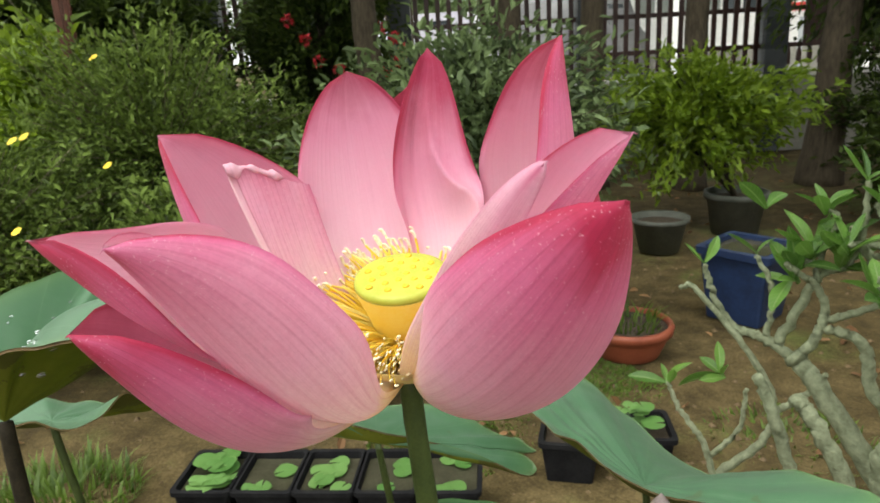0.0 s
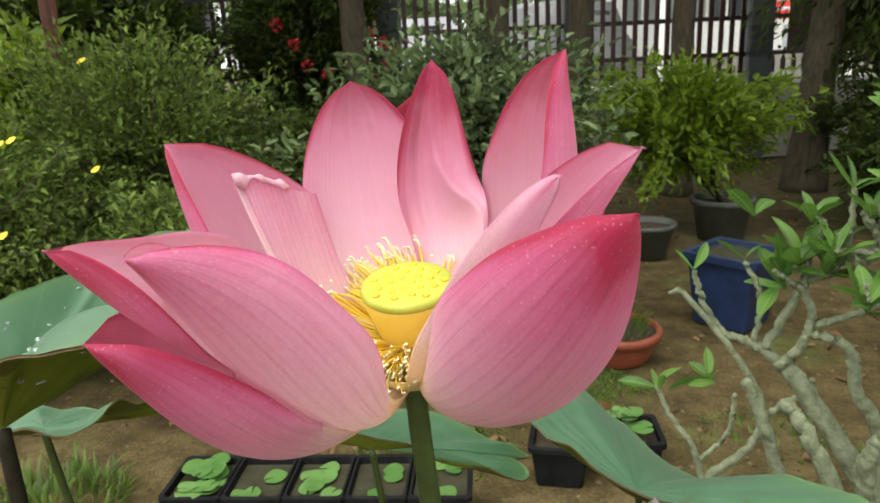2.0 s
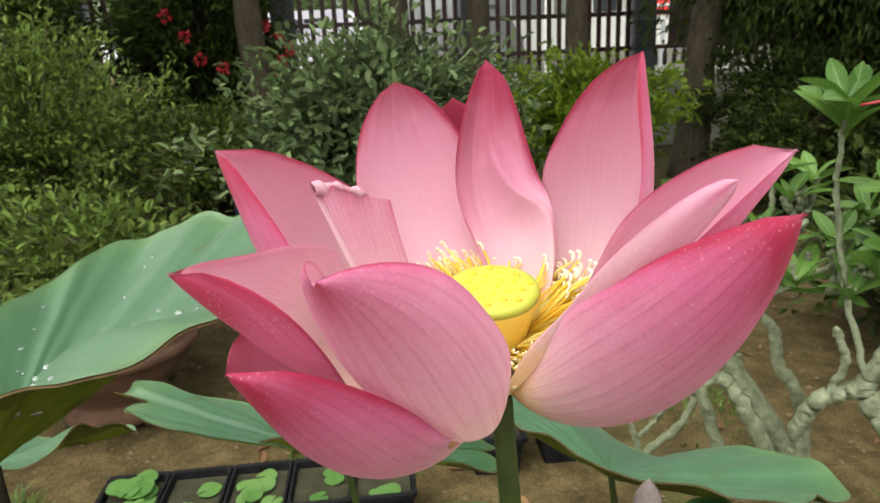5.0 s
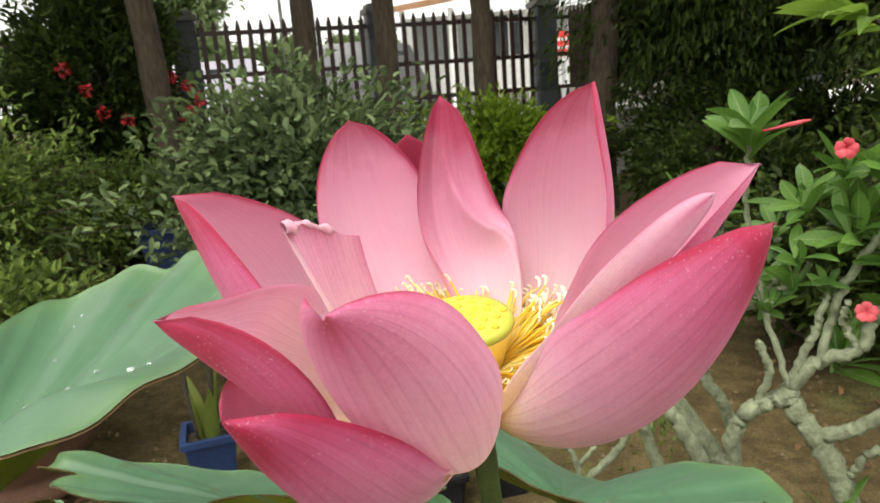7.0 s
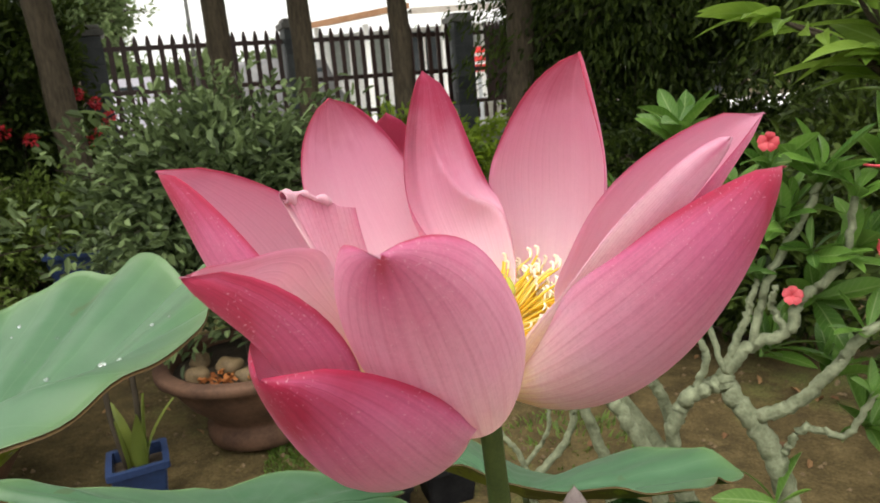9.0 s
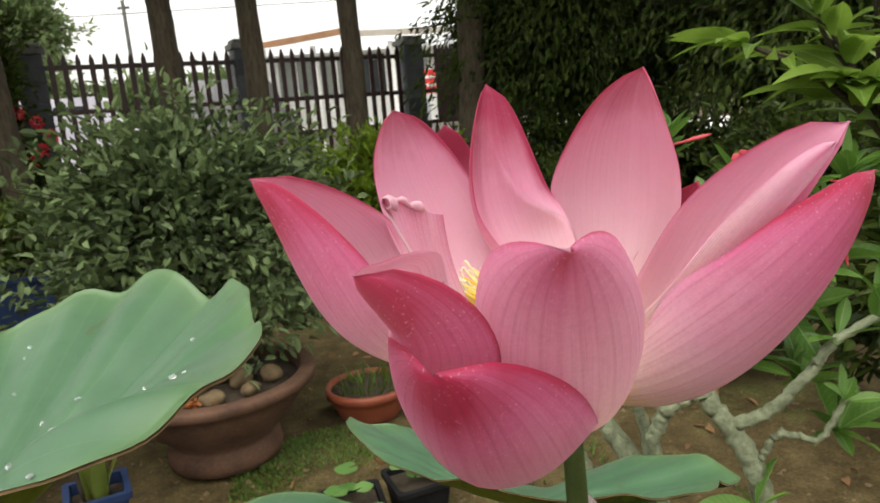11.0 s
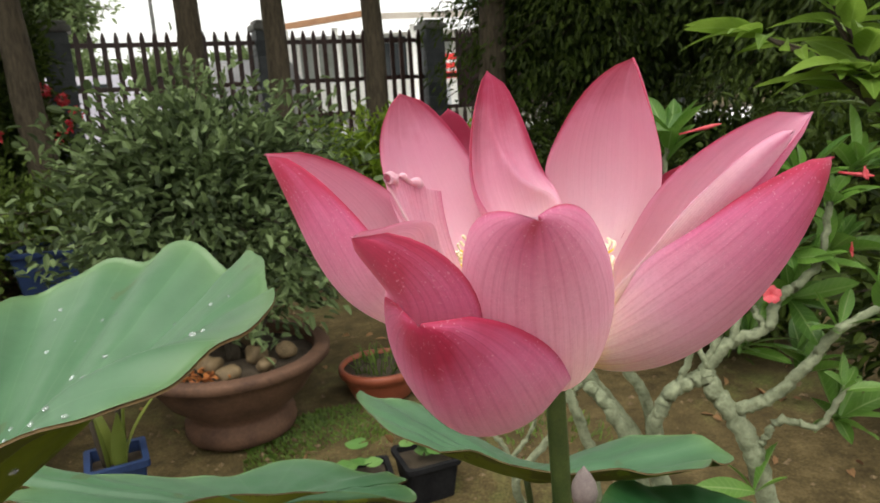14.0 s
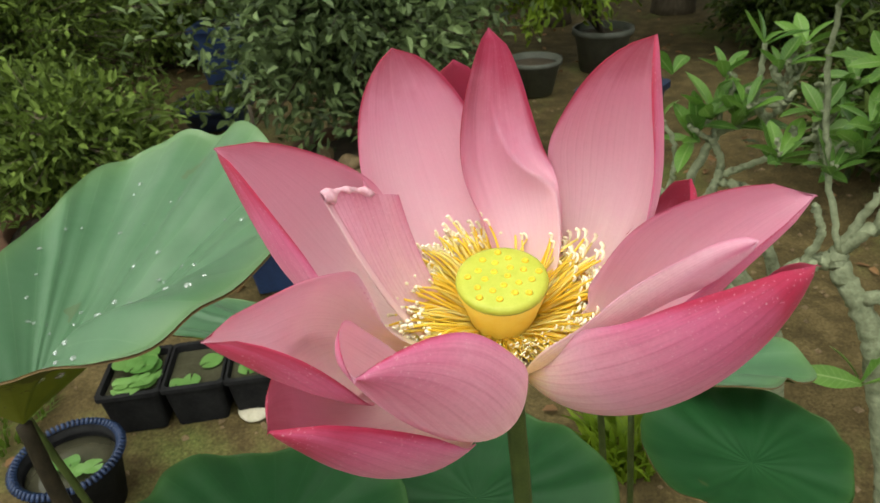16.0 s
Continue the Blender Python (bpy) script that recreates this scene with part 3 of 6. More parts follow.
def picket(w, low=0.86, high=1.84):
    bm = bmesh.new()
    z = [(low, w), (high, w), (high + 0.06, w * 0.25)]
    rings = []
    for h, k in z:
        rings.append([bm.verts.new((sx * k / 2, sy * 0.010, h)) for sx, sy in ((-1, -1), (1, -1), (1, 1), (-1, 1))])
    for a, b in zip(rings, rings[1:]):
        for i in range(4):
            bm.faces.new((a[i], a[(i + 1) % 4], b[(i + 1) % 4], b[i]))
    bm.faces.new(rings[-1])
    bm.faces.new(rings[0][::-1])
    me = bpy.data.meshes.new("picket")
    bm.to_mesh(me)
    bm.free()
    me.materials.append(M_PICKET)
    return me


picket_mesh, plank_mesh, stub_mesh = picket(0.045), picket(0.046, 1.04), picket(0.045, 0.86, 0.975)
fence()


# ---------------------------------------------------------------- beyond the fence
def house():
    t = thing("roadside_house", (-0.2, 18.0, 0), "long low white house with a beige sheet roof across the street", "house", rz=6)
    part("wall", box_bm((8.6, 0.25, 3.0), (0.4, 1.7, 1.5), 0.01), M_WALLWHITE, t)
    part("side_wall", box_bm((0.25, 4.6, 2.8), (-3.75, 4.15, 1.40), 0.01), M_WALLWHITE, t)
    for x0, x1, z0, z1, lift in ((-4.0, -1.35, 3.05, 3.35, 0.0), (-1.30, 4.8, 3.22, 3.1, 0.05)):
        bm = bmesh.new()
        vs = [bm.verts.new(p) for p in ((x0, -0.1, z0), (x1, -0.1, z1), (x1, 6.5, z1 + 0.7), (x0, 6.5, z0 + 0.7))]
        top = [bm.verts.new((v.co.x, v.co.y, v.co.z + 0.10)) for v in vs]
        bm.faces.new(vs[::-1]), bm.faces.new(top)
        for i in range(4):
            bm.faces.new((vs[i], vs[(i + 1) % 4], top[(i + 1) % 4], top[i]))
        roof = part("roof", bm, M_ROOF, t)
        bm = bmesh.new()
        vs = [bm.verts.new(p) for y in (-0.14, -0.105) for p in ((x0, y, z0 - 0.05), (x1, y, z1 - 0.05), (x1, y, z1 + 0.10), (x0, y, z0 + 0.10))]
        bm.faces.new(vs[3::-1]), bm.faces.new(vs[4:])
        for i in range(4):
            k = (i + 1) % 4
            bm.faces.new((vs[i], vs[k], vs[4 + k], vs[4 + i]))
        part("fascia", bm, M_FASCIA if x0 < -2 else M_ROOF, roof, "weathered orange roof edge")
    for x in (-3.75, -2.5, -0.5, 1.6, 3.2, 4.5):
        part("post", box_bm((0.15, 0.15, 3.06), (x, 0.3, 1.53), 0.01), M_WALLWHITE, t)
    for x, w, m in ((-3.05, 1.0, M_HOUSEPANE), (-1.95, 0.95, M_HOUSEPANE), (-1.0, 0.8, M_DARKGLASS), (0.1, 1.0, M_HOUSEPANE), (1.3, 1.0, M_HOUSEPANE), (2.5, 1.0, M_DARKGLASS), (3.7, 1.0, M_HOUSEPANE)):
        win = part("window", box_bm((w, 0.10, 1.05), (x, 1.55, 2.35), 0.01), m, t)
        for dx in (-w / 2, 0, w / 2):
            part("frame", box_bm((0.05, 0.05, 1.05), (x + dx, 1.48, 2.35), 0.005), M_WALLWHITE, win)
    part("plinth", box_bm((8.6, 0.06, 0.9), (0.4, 1.54, 0.45), 0.01), M_DWARF, t)
    s = thing("sign_board", (-0.03, 12.3, 0), "red roadside sign board on a post", "sign")
    part("board", box_bm((0.75, 0.05, 0.42), (0.0, 0, 1.70), 0.01), M_SIGNRED, s)
    for z in (1.78, 1.64):
        part("bar", box_bm((0.5, 0.012, 0.05), (0.0, -0.032, z), 0), M_WALLWHITE, s)
    part("post", box_bm((0.07, 0.07, 1.4), (0.1, 0.05, 0.7), 0.01), M_SHUTTER, s)


house()


def parked_car(x, y, rz, tall=1.0, longer=1.0, paint=None, label="pale silver car parked on the street"):
    t = thing("parked_car", (x, y, 0), label, "car", rz=rz)
    prof = [(-2.1, 0.35), (-2.1, 0.75), (-1.9, 0.92), (-1.35, 0.98), (-0.85, 1.42), (0.55, 1.45), (1.15, 0.98), (1.95, 0.85), (2.1, 0.65), (2.1, 0.35)]
    if tall > 1.2:
        prof = [(-1.95, 0.35), (-2.0, 0.8), (-1.95, 1.36), (-1.7, 1.45), (1.05, 1.45), (1.45, 1.05), (1.95, 0.90), (2.05, 0.65), (2.05, 0.35)]
    prof = [(px * longer, 0.35 + (pz - 0.35) * tall) for px, pz in prof]
    bm = bmesh.new()
    a = [bm.verts.new((px, -0.82 + (0.12 if pz > 0.35 + 0.75 * tall else 0), pz)) for px, pz in prof]
    b = [bm.verts.new((px, 0.82 - (0.12 if pz > 0.35 + 0.75 * tall else 0), pz)) for px, pz in prof]
    bm.faces.new(a[::-1]), bm.faces.new(b)
    for i in range(len(prof)):
        j = (i + 1) % len(prof)
        bm.faces.new((a[i], a[j], b[j], b[i]))
    bmesh.ops.recalc_face_normals(bm, faces=bm.faces[:])
    bmesh.ops.bevel(bm, geom=bm.edges[:], offset=0.05, segments=2, affect="EDGES")
    part("body", bm, paint or M_CARPAINT, t, smooth=True)
    for wx in (-0.62, 0.3):
        part("window", box_bm((0.75 * longer, 0.03, 0.28 * tall), (wx * longer, -0.74, 0.35 + 0.84 * tall), 0.008), M_DARKGLASS, t)
    for wx in (-1.3 * longer, 1.3 * longer):
        for wy in (-0.72, 0.72):
            bm = bmesh.new()
            bmesh.ops.create_cone(bm, cap_ends=True, segments=20, radius1=0.31, radius2=0.31, depth=0.2, matrix=pose(wx, wy, 0.31, 90))
            wheel = part("wheel", bm, M_TYRE, t)
            bm = bmesh.new()
            bmesh.ops.create_cone(bm, cap_ends=True, segments=14, radius1=0.18, radius2=0.16, depth=0.21, matrix=pose(wx, wy, 0.31, 90))
            part("rim", bm, M_SHUTTER, wheel)


parked_car(-8.3, 16.2, 12, 1.6, 0.85, None, "pale lavender van parked on the street")
parked_car(-4.75, 17.2, 70, 1.75, 0.85, M_VANGREY, "dark grey van parked beside the house")


def utility_pole(x, y, h):
    t = thing("utility_pole", (x, y, 0), "slim grey concrete utility pole with a cross arm", "utility pole")
    v, f = tube([(0, 0, 0), (0, 0, h * 0.5), (0, 0, h)], (0.085, 0.06), 12)
    put("shaft", mesh_from("shaft", v, f, M_POLE), t)
    part("cross_arm", box_bm((0.4, 0.08, 0.08), (0, 0, h - 0.25), 0.01), M_POLE, t)


utility_pole(-9.96, 24.7, 5.75)
for dz, dy in ((-0.25, 0.6),):
    line = [(-60 + 12 * i, 23.0 + dy + 0.10 * (-60 + 12 * i + 11), 5.4 + dz + 0.004 * (i - 4) ** 2) for i in range(11)]
    w = put("overhead_cable", mesh_from("overhead_cable", *tube(line, 0.014, 6), M_WIRE))
    tagged(w, "black overhead cable strung along the street", "cable", "overhead cables")

for k, (x, y, r, h, size) in enumerate(((-24, 30, 3.4, 5.0, 0.4), (-18, 33, 2.8, 4.2, 0.4), (-14, 35, 2.6, 4.0, 0.4), (-10, 37, 3.0, 4.2, 0.4), (-29, 26, 3.4, 5.2, 0.4), (-5, 42, 3.2, 4.6, 0.4), (4, 40, 3.4, 5.2, 0.4), (12, 34, 3.6, 5.6, 0.4), (-7.9, 13.9, 1.15, 4.6, 0.14))):
    bush("roadside_tree", (x, y, 0), (x, y, h * (0.55 if size > 0.2 else 0.74)), (r, r, h * (0.5 if size > 0.2 else 0.22)), 300, 28, (size, size * 0.5), L_FAR, "hazy green roadside tree beyond the street", "tree", 900 + k, M_BARKDARK, 3, spread=size * 0.6, thick=0.1, group="roadside trees")

# ---------------------------------------------------------------- single leaves
def blade(ln, w, bend, cup, n=9):
    """A paddle-shaped leaf along +x with a sunk midrib; returns a mesh."""
    v, f = [], []
    for i in range(n):
        s = i / (n - 1)
        k = w * 0.5 * (math.sin(math.pi * min(1, 0.04 + s ** 1.35 * 0.96)) ** 0.8 + 0.06)
        z = bend * ln * s * s
        for j, q in enumerate((-1, -0.55, 0, 0.55, 1)):
            v.append((ln * s, k * q, z + cup * k * abs(q) ** 1.3))
    f = [(i * 5 + j, i * 5 + j + 1, i * 5 + j + 6, i * 5 + j + 5) for i in range(n - 1) for j in range(4)]
    return v, f


def rib_uv(n):
    """Along and across a five-row blade."""
    return [(i / (n - 1), 0.5 + 0.5 * q) for i in range(n) for q in (-1, -0.55, 0, 0.55, 1)]


def lance(ln, w, bend, cup, n=10):
    """A long pointed leaf along +x with a sunk midrib."""
    v = []
    for i in range(n):
        s = i / (n - 1)
        k = w * 0.5 * (math.sin(math.pi * min(1.0, 0.03 + 0.97 * s ** 0.9)) ** 0.9 * (1 - 0.25 * s) + 0.02)
        for q in (-1, -0.5, 0, 0.5, 1):
            v.append((ln * s, k * q, bend * ln * s * s + cup * k * abs(q) + 0.0012 * math.sin(14 * s + 3 * q) * abs(q)))
    return v, [(i * 5 + j, i * 5 + j + 1, i * 5 + j + 6, i * 5 + j + 5) for i in range(n - 1) for j in range(4)]


def leaf_at(parent, origin, at, direction, scale, blades, rng, roll=30):
    d = Vector(direction).normalized()
    up = Vector((0, 0, 1)) if abs(d.z) < 0.95 else Vector((0, 1, 0))
    y = up.cross(d).normalized()
    z = d.cross(y)
    rot = Matrix((d, y, z)).transposed().to_4x4() @ pose(0, 0, 0, rng.normal() * roll)
    m = Matrix.Translation(Vector(at) - Vector(origin)) @ rot @ Matrix.Scale(scale, 4)
    put("leaf", blades[int(rng.integers(len(blades)))], parent, m)


# ---------------------------------------------------------------- garden trees
def trunk_tree(x, y, r, lean, mat, seed, h=3.6, r_top=0.75):
    rng = np.random.default_rng(seed)
    t = thing("garden_tree", (x, y, -0.03), "straight grey-brown tree trunk standing in the garden soil", "tree", "trees along the fence")
    pts = [(lean[0] * s * h + 0.007 * rng.normal(), lean[1] * s * h + 0.007 * rng.normal(), s * h) for s in np.linspace(0, 1, 12)]
    rad = [r * (1.45 if i == 0 else 1.12 if i == 1 else 1 - (1 - r_top) * i / 11) for i in range(12)]
    line = smooth_line(pts, 40)
    v, f = tube(line, np.interp(np.linspace(0, 1, 40), np.linspace(0, 1, 12), rad), 16, knobs=0.06, rng=rng)
    put("trunk", mesh_from("trunk", v, f, mat), t)
    top = np.array(pts[-1])
    h2 = Heap()
    ends = []
    for k in range(6):
        a = k * 1.05 + rng.random()
        e = top + np.array([math.cos(a), math.sin(a), 0.75]) * rng.uniform(0.7, 1.1)
        ends.append(e)
        h2.add(*tube(smooth_line([top - (0, 0, 0.2), (top + e) / 2 + (0, 0, 0.12), e], 8), (r * 0.45, r * 0.12), 7))
    put("limbs", h2.mesh("limbs", mat), t)
    p, d, _, _ = crown_points(rng, top + (0, -0.3, 0.8), (2.6, 2.6, 0.8), 700, 16, 0.12)
    v, f = leaf_cloud(p, d, 0.24, 0.12, rng)
    put("crown", mesh_from("crown", v, f, L_DARK, False), t)


for k, (x, y, r, lean) in enumerate(((-3.00, 4.78, 0.115, (-0.06, 0.0)), (-1.98, 5.30, 0.105, (-0.02, 0)), (-1.37, 5.50, 0.10, (-0.012, 0)),
                                     (-0.60, 5.65, 0.095, (0.0, 0)), (0.33, 5.92, 0.13, (0.05, 0.0)))):
    trunk_tree(x, y, r, lean, M_BARK, 40 + k)


# ---------------------------------------------------------------- shrubs and beds
bush("flowering_bush", (-2.25, 1.95, 0), (-2.45, 1.98, 0.74), (0.68, 0.70, 0.70), 480, 46, (0.037, 0.018), L_OLIVE,
     "dense olive-green garden bush dotted with small yellow flowers", "bush", 11, trunks=12, hollow=0.3, thick=0.012)
bush("flowering_bush", (-2.75, 1.25, 0), (-2.75, 1.25, 0.50), (0.80, 0.60, 0.50), 420, 46, (0.037, 0.018), L_OLIVE,
     "dense olive-green garden bush dotted with small yellow flowers", "bush", 20, trunks=10, hollow=0.3, thick=0.012)
bush("low_shrub", (-2.75, 4.55, 0), (-2.75, 4.55, 0.42), (0.55, 0.45, 0.40), 300, 26, (0.05, 0.022), L_OLIVE,
     "small mid-green shrub growing beside a tree trunk", "shrub", 12, trunks=6)
bush("low_shrub", (-3.25, 4.2, 0), (-3.25, 4.2, 0.45), (0.75, 0.5, 0.45), 300, 26, (0.06, 0.026), L_OLIVE,
     "small mid-green shrub growing beside a tree trunk", "shrub", 13, trunks=6)
bush("red_flowering_shrub", (-3.5, 5.05, 0), (-3.8, 5.12, 1.30), (0.95, 0.55, 1.30), 620, 30, (0.085, 0.04), L_DARK,
     "dark glossy shrub with red flower clusters by the fence", "shrub", 14, M_BARKDARK, 7)
bush("hedge_shrub", (-4.4, 3.4, 0), (-4.4, 3.4, 1.1), (0.9, 0.8, 1.1), 420, 30, (0.09, 0.04), L_DARK,
     "tall dark green hedge shrub", "shrub", 15, M_BARKDARK, 7)
bush("weeping_tree", (1.75, 6.3, 0), (1.50, 6.1, 2.0), (1.60, 0.9, 1.35), 1100, 40, (0.080, 0.032), L_DARK,
     "dark green weeping tree with dense hanging foliage", "tree", 16, M_BARKDARK, 5, hollow=0.25, spread=0.06, thick=0.045, droop=0.9)
bush("weeping_tree", (3.1, 5.0, 0), (3.0, 5.0, 1.75), (1.35, 1.1, 1.7), 900, 40, (0.080, 0.032), L_DARK,
     "dark green weeping tree with dense hanging foliage", "tree", 17, M_BARKDARK, 5, hollow=0.25, spread=0.06, thick=0.045, droop=0.9)
bush("undergrowth_shrub", (1.35, 5.7, 0), (1.35, 5.7, 0.62), (1.1, 0.4, 0.58), 320, 26, (0.07, 0.035), L_DARK,
     "dark low shrub in the shade under the trees", "shrub", 26, M_BARKDARK, 6)
bush("undergrowth_shrub", (1.15, 4.6, 0), (1.15, 4.6, 0.42), (0.75, 0.5, 0.42), 300, 26, (0.06, 0.03), L_DARK,
     "dark low shrub in the shade under the trees", "shrub", 18, M_BARKDARK, 6)
bush("undergrowth_shrub", (2.35, 6.0, 0), (2.35, 6.0, 0.45), (1.0, 0.45, 0.45), 300, 30, (0.08, 0.036), L_DARK,
     "dark low shrub in the shade under the trees", "shrub", 27, M_BARKDARK, 6)
bush("undergrowth_shrub", (2.3, 3.7, 0), (2.3, 3.7, 0.55), (0.9, 0.6, 0.55), 300, 26, (0.07, 0.035), L_DARK,
     "dark low shrub in the shade under the trees", "shrub", 19, M_BARKDARK, 6)


bush("undergrowth_shrub", (1.15, 2.5, 0), (1.15, 2.5, 0.38), (0.55, 0.45, 0.38), 220, 24, (0.06, 0.03), L_DARK,
     "dark low shrub in the shade under the trees", "shrub", 25, M_BARKDARK, 6)
bush("undergrowth_shrub", (1.75, 1.7, 0), (1.75, 1.7, 0.55), (0.6, 0.5, 0.55), 260, 24, (0.07, 0.035), L_DARK,
     "dark low shrub in the shade under the trees", "shrub", 26, M_BARKDARK, 6)


def blossom(name, at, r, petals, mat, label, category, group, seed, facing=(0, -0.6, 0.8)):
    """A small open flower of rounded petals."""
    rng = np.random.default_rng(seed)
    t = thing(name, at, label, category, group)
    rot = Vector(facing).to_track_quat("Z", "Y").to_matrix()
    for k in range(petals):
        a = k * 2 * math.pi / petals + rng.random() * 0.3
        v, f, n = [], [], 5
        for i in range(n):
            s = i / (n - 1)
            for w in (-1, 0, 1):
                q = Vector((math.cos(a), math.sin(a), 0)) * r * s + Vector((-math.sin(a), math.cos(a), 0)) * w * r * 0.50 * math.sin(math.pi * (0.10 + 0.66 * s)) + Vector((0, 0, r * (0.55 * s - 0.35 * s ** 3 - 0.14 * abs(w) + 0.06 * w * math.sin(9 * s + k))))
                v.append(rot @ q)
        f = [(i * 3 + j, i * 3 + j + 1, i * 3 + j + 4, i * 3 + j + 3) for i in range(n - 1) for j in range(2)]
        put("petal", mesh_from("petal", v, f, mat), t)
    return t


def red_cluster(at, r, seed):
    """A ball-shaped head of many small red florets."""
    rng = np.random.default_rng(seed)
    t = thing("red_flower_head", at, "round red flower cluster on the dark shrub", "flower", "red flower clusters")
    d = rng.normal(0, 1, (46, 3))
    d /= np.linalg.norm(d, axis=1, keepdims=True)
    v, f = leaf_cloud(d * r * 0.55, d + rng.normal(0, 0.3, d.shape), r * 0.7, r * 0.5, rng)
    put("bloom", mesh_from("bloom", v, f, M_REDFLOWER, False), t)


for k, p in enumerate(((-3.60, 4.42, 1.47), (-3.50, 4.50, 1.32), (-3.42, 4.55, 1.14), (-3.27, 4.62, 1.07), (-2.90, 4.92, 1.10), (-2.83, 4.96, 1.19), (-2.92, 4.95, 1.31), (-3.02, 4.90, 1.38), (-3.0, 4.9, 1.02))):
    red_cluster(p, 0.050, 60 + k)
for k, p in enumerate(((-2.10, 1.42, 0.82), (-2.07, 1.02, 0.67), (-2.28, 1.58, 1.21), (-2.13, 1.15, 0.96), (-2.15, 1.12, 0.95))):
    blossom("yellow_flower", p, 0.018, 5, M_YELLOWFLOWER, "small bright yellow five-petalled flower on the bush", "flower", "yellow flowers", 80 + k)


# ---------------------------------------------------------------- pots
def bowl_pot(x, y, r, h, label, seed, rz=0):
    t = thing("terracotta_bowl", (x, y, -0.01), label, "flower pot", "terracotta bowls", rz=rz)
    lathe("bowl", [(r * 0.52, 0.0), (r * 0.58, 0.012), (r * 0.60, h * 0.10), (r * 0.59, h * 0.22), (r * 0.52, h * 0.26), (r * 0.53, h * 0.32), (r * 0.74, h * 0.52), (r * 0.89, h * 0.76), (r * 0.92, h * 0.87),
                   (r * 1.01, h * 0.885), (r * 1.035, h * 0.90), (r * 1.04, h * 0.975), (r * 1.02, h), (r * 0.90, h * 1.005), (r * 0.875, h * 0.99), (r * 0.86, h * 0.92), (r * 0.84, h * 0.84)], M_TERRA, t, 56)
    lathe("soil", [(0.001, h * 0.90), (r * 0.5, h * 0.90), (r * 0.87, h * 0.88), (r * 0.86, h * 0.80)], M_POTSOIL, t, 40)
    return t


def stone(x, y, z, r, seed):
    rng = np.random.default_rng(seed)
    bm = bmesh.new()
    bmesh.ops.create_icosphere(bm, subdivisions=3, radius=r)
    o = Vector(rng.random(3) * 10)
    for v in bm.verts:
        v.co *= 1 + 0.35 * noise.noise(v.co / r * 0.9 + o)
        v.co.z *= 0.78
    ob = part("pot_stone", bm, M_STONE, None, smooth=True)
    ob.matrix_basis = pose(x, y, z, 0, 0, rng.random() * 360)
    tagged(ob, "rounded tan river stone lying in the terracotta bowl", "stone", "stones in the bowl")


bowl_pot(-0.86, 1.99, 0.335, 0.31, "wide brown terracotta bonsai bowl on a stepped foot", 1)
for k, (dx, dy, r) in enumerate(((0.05, -0.22, 0.052), (0.16, -0.15, 0.045), (-0.04, -0.14, 0.06), (0.10, -0.05, 0.055), (-0.13, -0.20, 0.05), (0.20, -0.02, 0.05), (-0.18, -0.06, 0.05), (0.0, 0.12, 0.06))):
    stone(-0.86 + dx, 1.99 + dy, 0.285 + r * 0.2, r * 0.76, 200 + k)
rngo = np.random.default_rng(44)
op = np.stack([rngo.normal(-0.05, 0.055, 46), rngo.normal(-0.235, 0.022, 46), rngo.uniform(0.0, 0.022, 46)], 1)
ob = put("fallen_leaves", mesh_from("fallen_leaves", *leaf_cloud(op, np.stack([rngo.normal(0, 1, 46), rngo.normal(0, 1, 46), rngo.uniform(0, 0.5, 46)], 1), 0.030, 0.018, rngo), L_ORANGE, False), None, pose(-0.86, 1.99, 0.275))
tagged(ob, "small heap of orange-brown fallen leaves in the terracotta bowl", "leaf litter", kind="stuff")
bush("bonsai_shrub", (-0.86, 1.99, 0.27), (-1.00, 2.26, 0.80), (0.54, 0.50, 0.46), 420, 38, (0.050, 0.026), L_SHRUB,
     "rounded grey-green shrub trained in a terracotta bowl", "shrub", 21, M_BARKDARK, 6, hollow=0.45, thick=0.016, lumps=0.42, spread=0.045)
bush("bonsai_shrub_skirt", (-0.80, 1.99, 0.27), (-0.75, 2.02, 0.46), (0.34, 0.26, 0.12), 34, 14, (0.05, 0.024), L_SHRUB,
     "loose low twigs of grey-green leaves hanging over the bowl", "shrub", 22, M_BARKDARK, 3, thick=0.008)
bowl_pot(-1.68, 1.40, 0.29, 0.28, "wide brown terracotta bowl beneath the olive bush", 2)
bush("bowl_shrub", (-1.68, 1.40, 0.24), (-1.72, 1.44, 0.52), (0.36, 0.34, 0.24), 220, 22, (0.045, 0.02), L_OLIVE,
     "olive-green shrub growing in a terracotta bowl", "shrub", 23, trunks=4, thick=0.010)


def dish(name, x, y, r, h, mat, label, group=""):
    t = thing(name, (x, y, -0.012), label, "flower pot", group)
    lathe("dish", [(r * 0.70, 0), (r * 0.74, 0.01), (r * 0.90, h * 0.55), (r * 0.93, h * 0.72), (r * 1.02, h * 0.74), (r * 1.04, h * 0.92), (r, h), (r * 0.92, h), (r * 0.90, h * 0.85)], mat, t, 44)
    lathe("soil", [(0.001, h * 0.90), (r * 0.6, h * 0.90), (r * 0.91, h * 0.86), (r * 0.9, h * 0.75)], M_POTSOIL, t, 32)
    return t


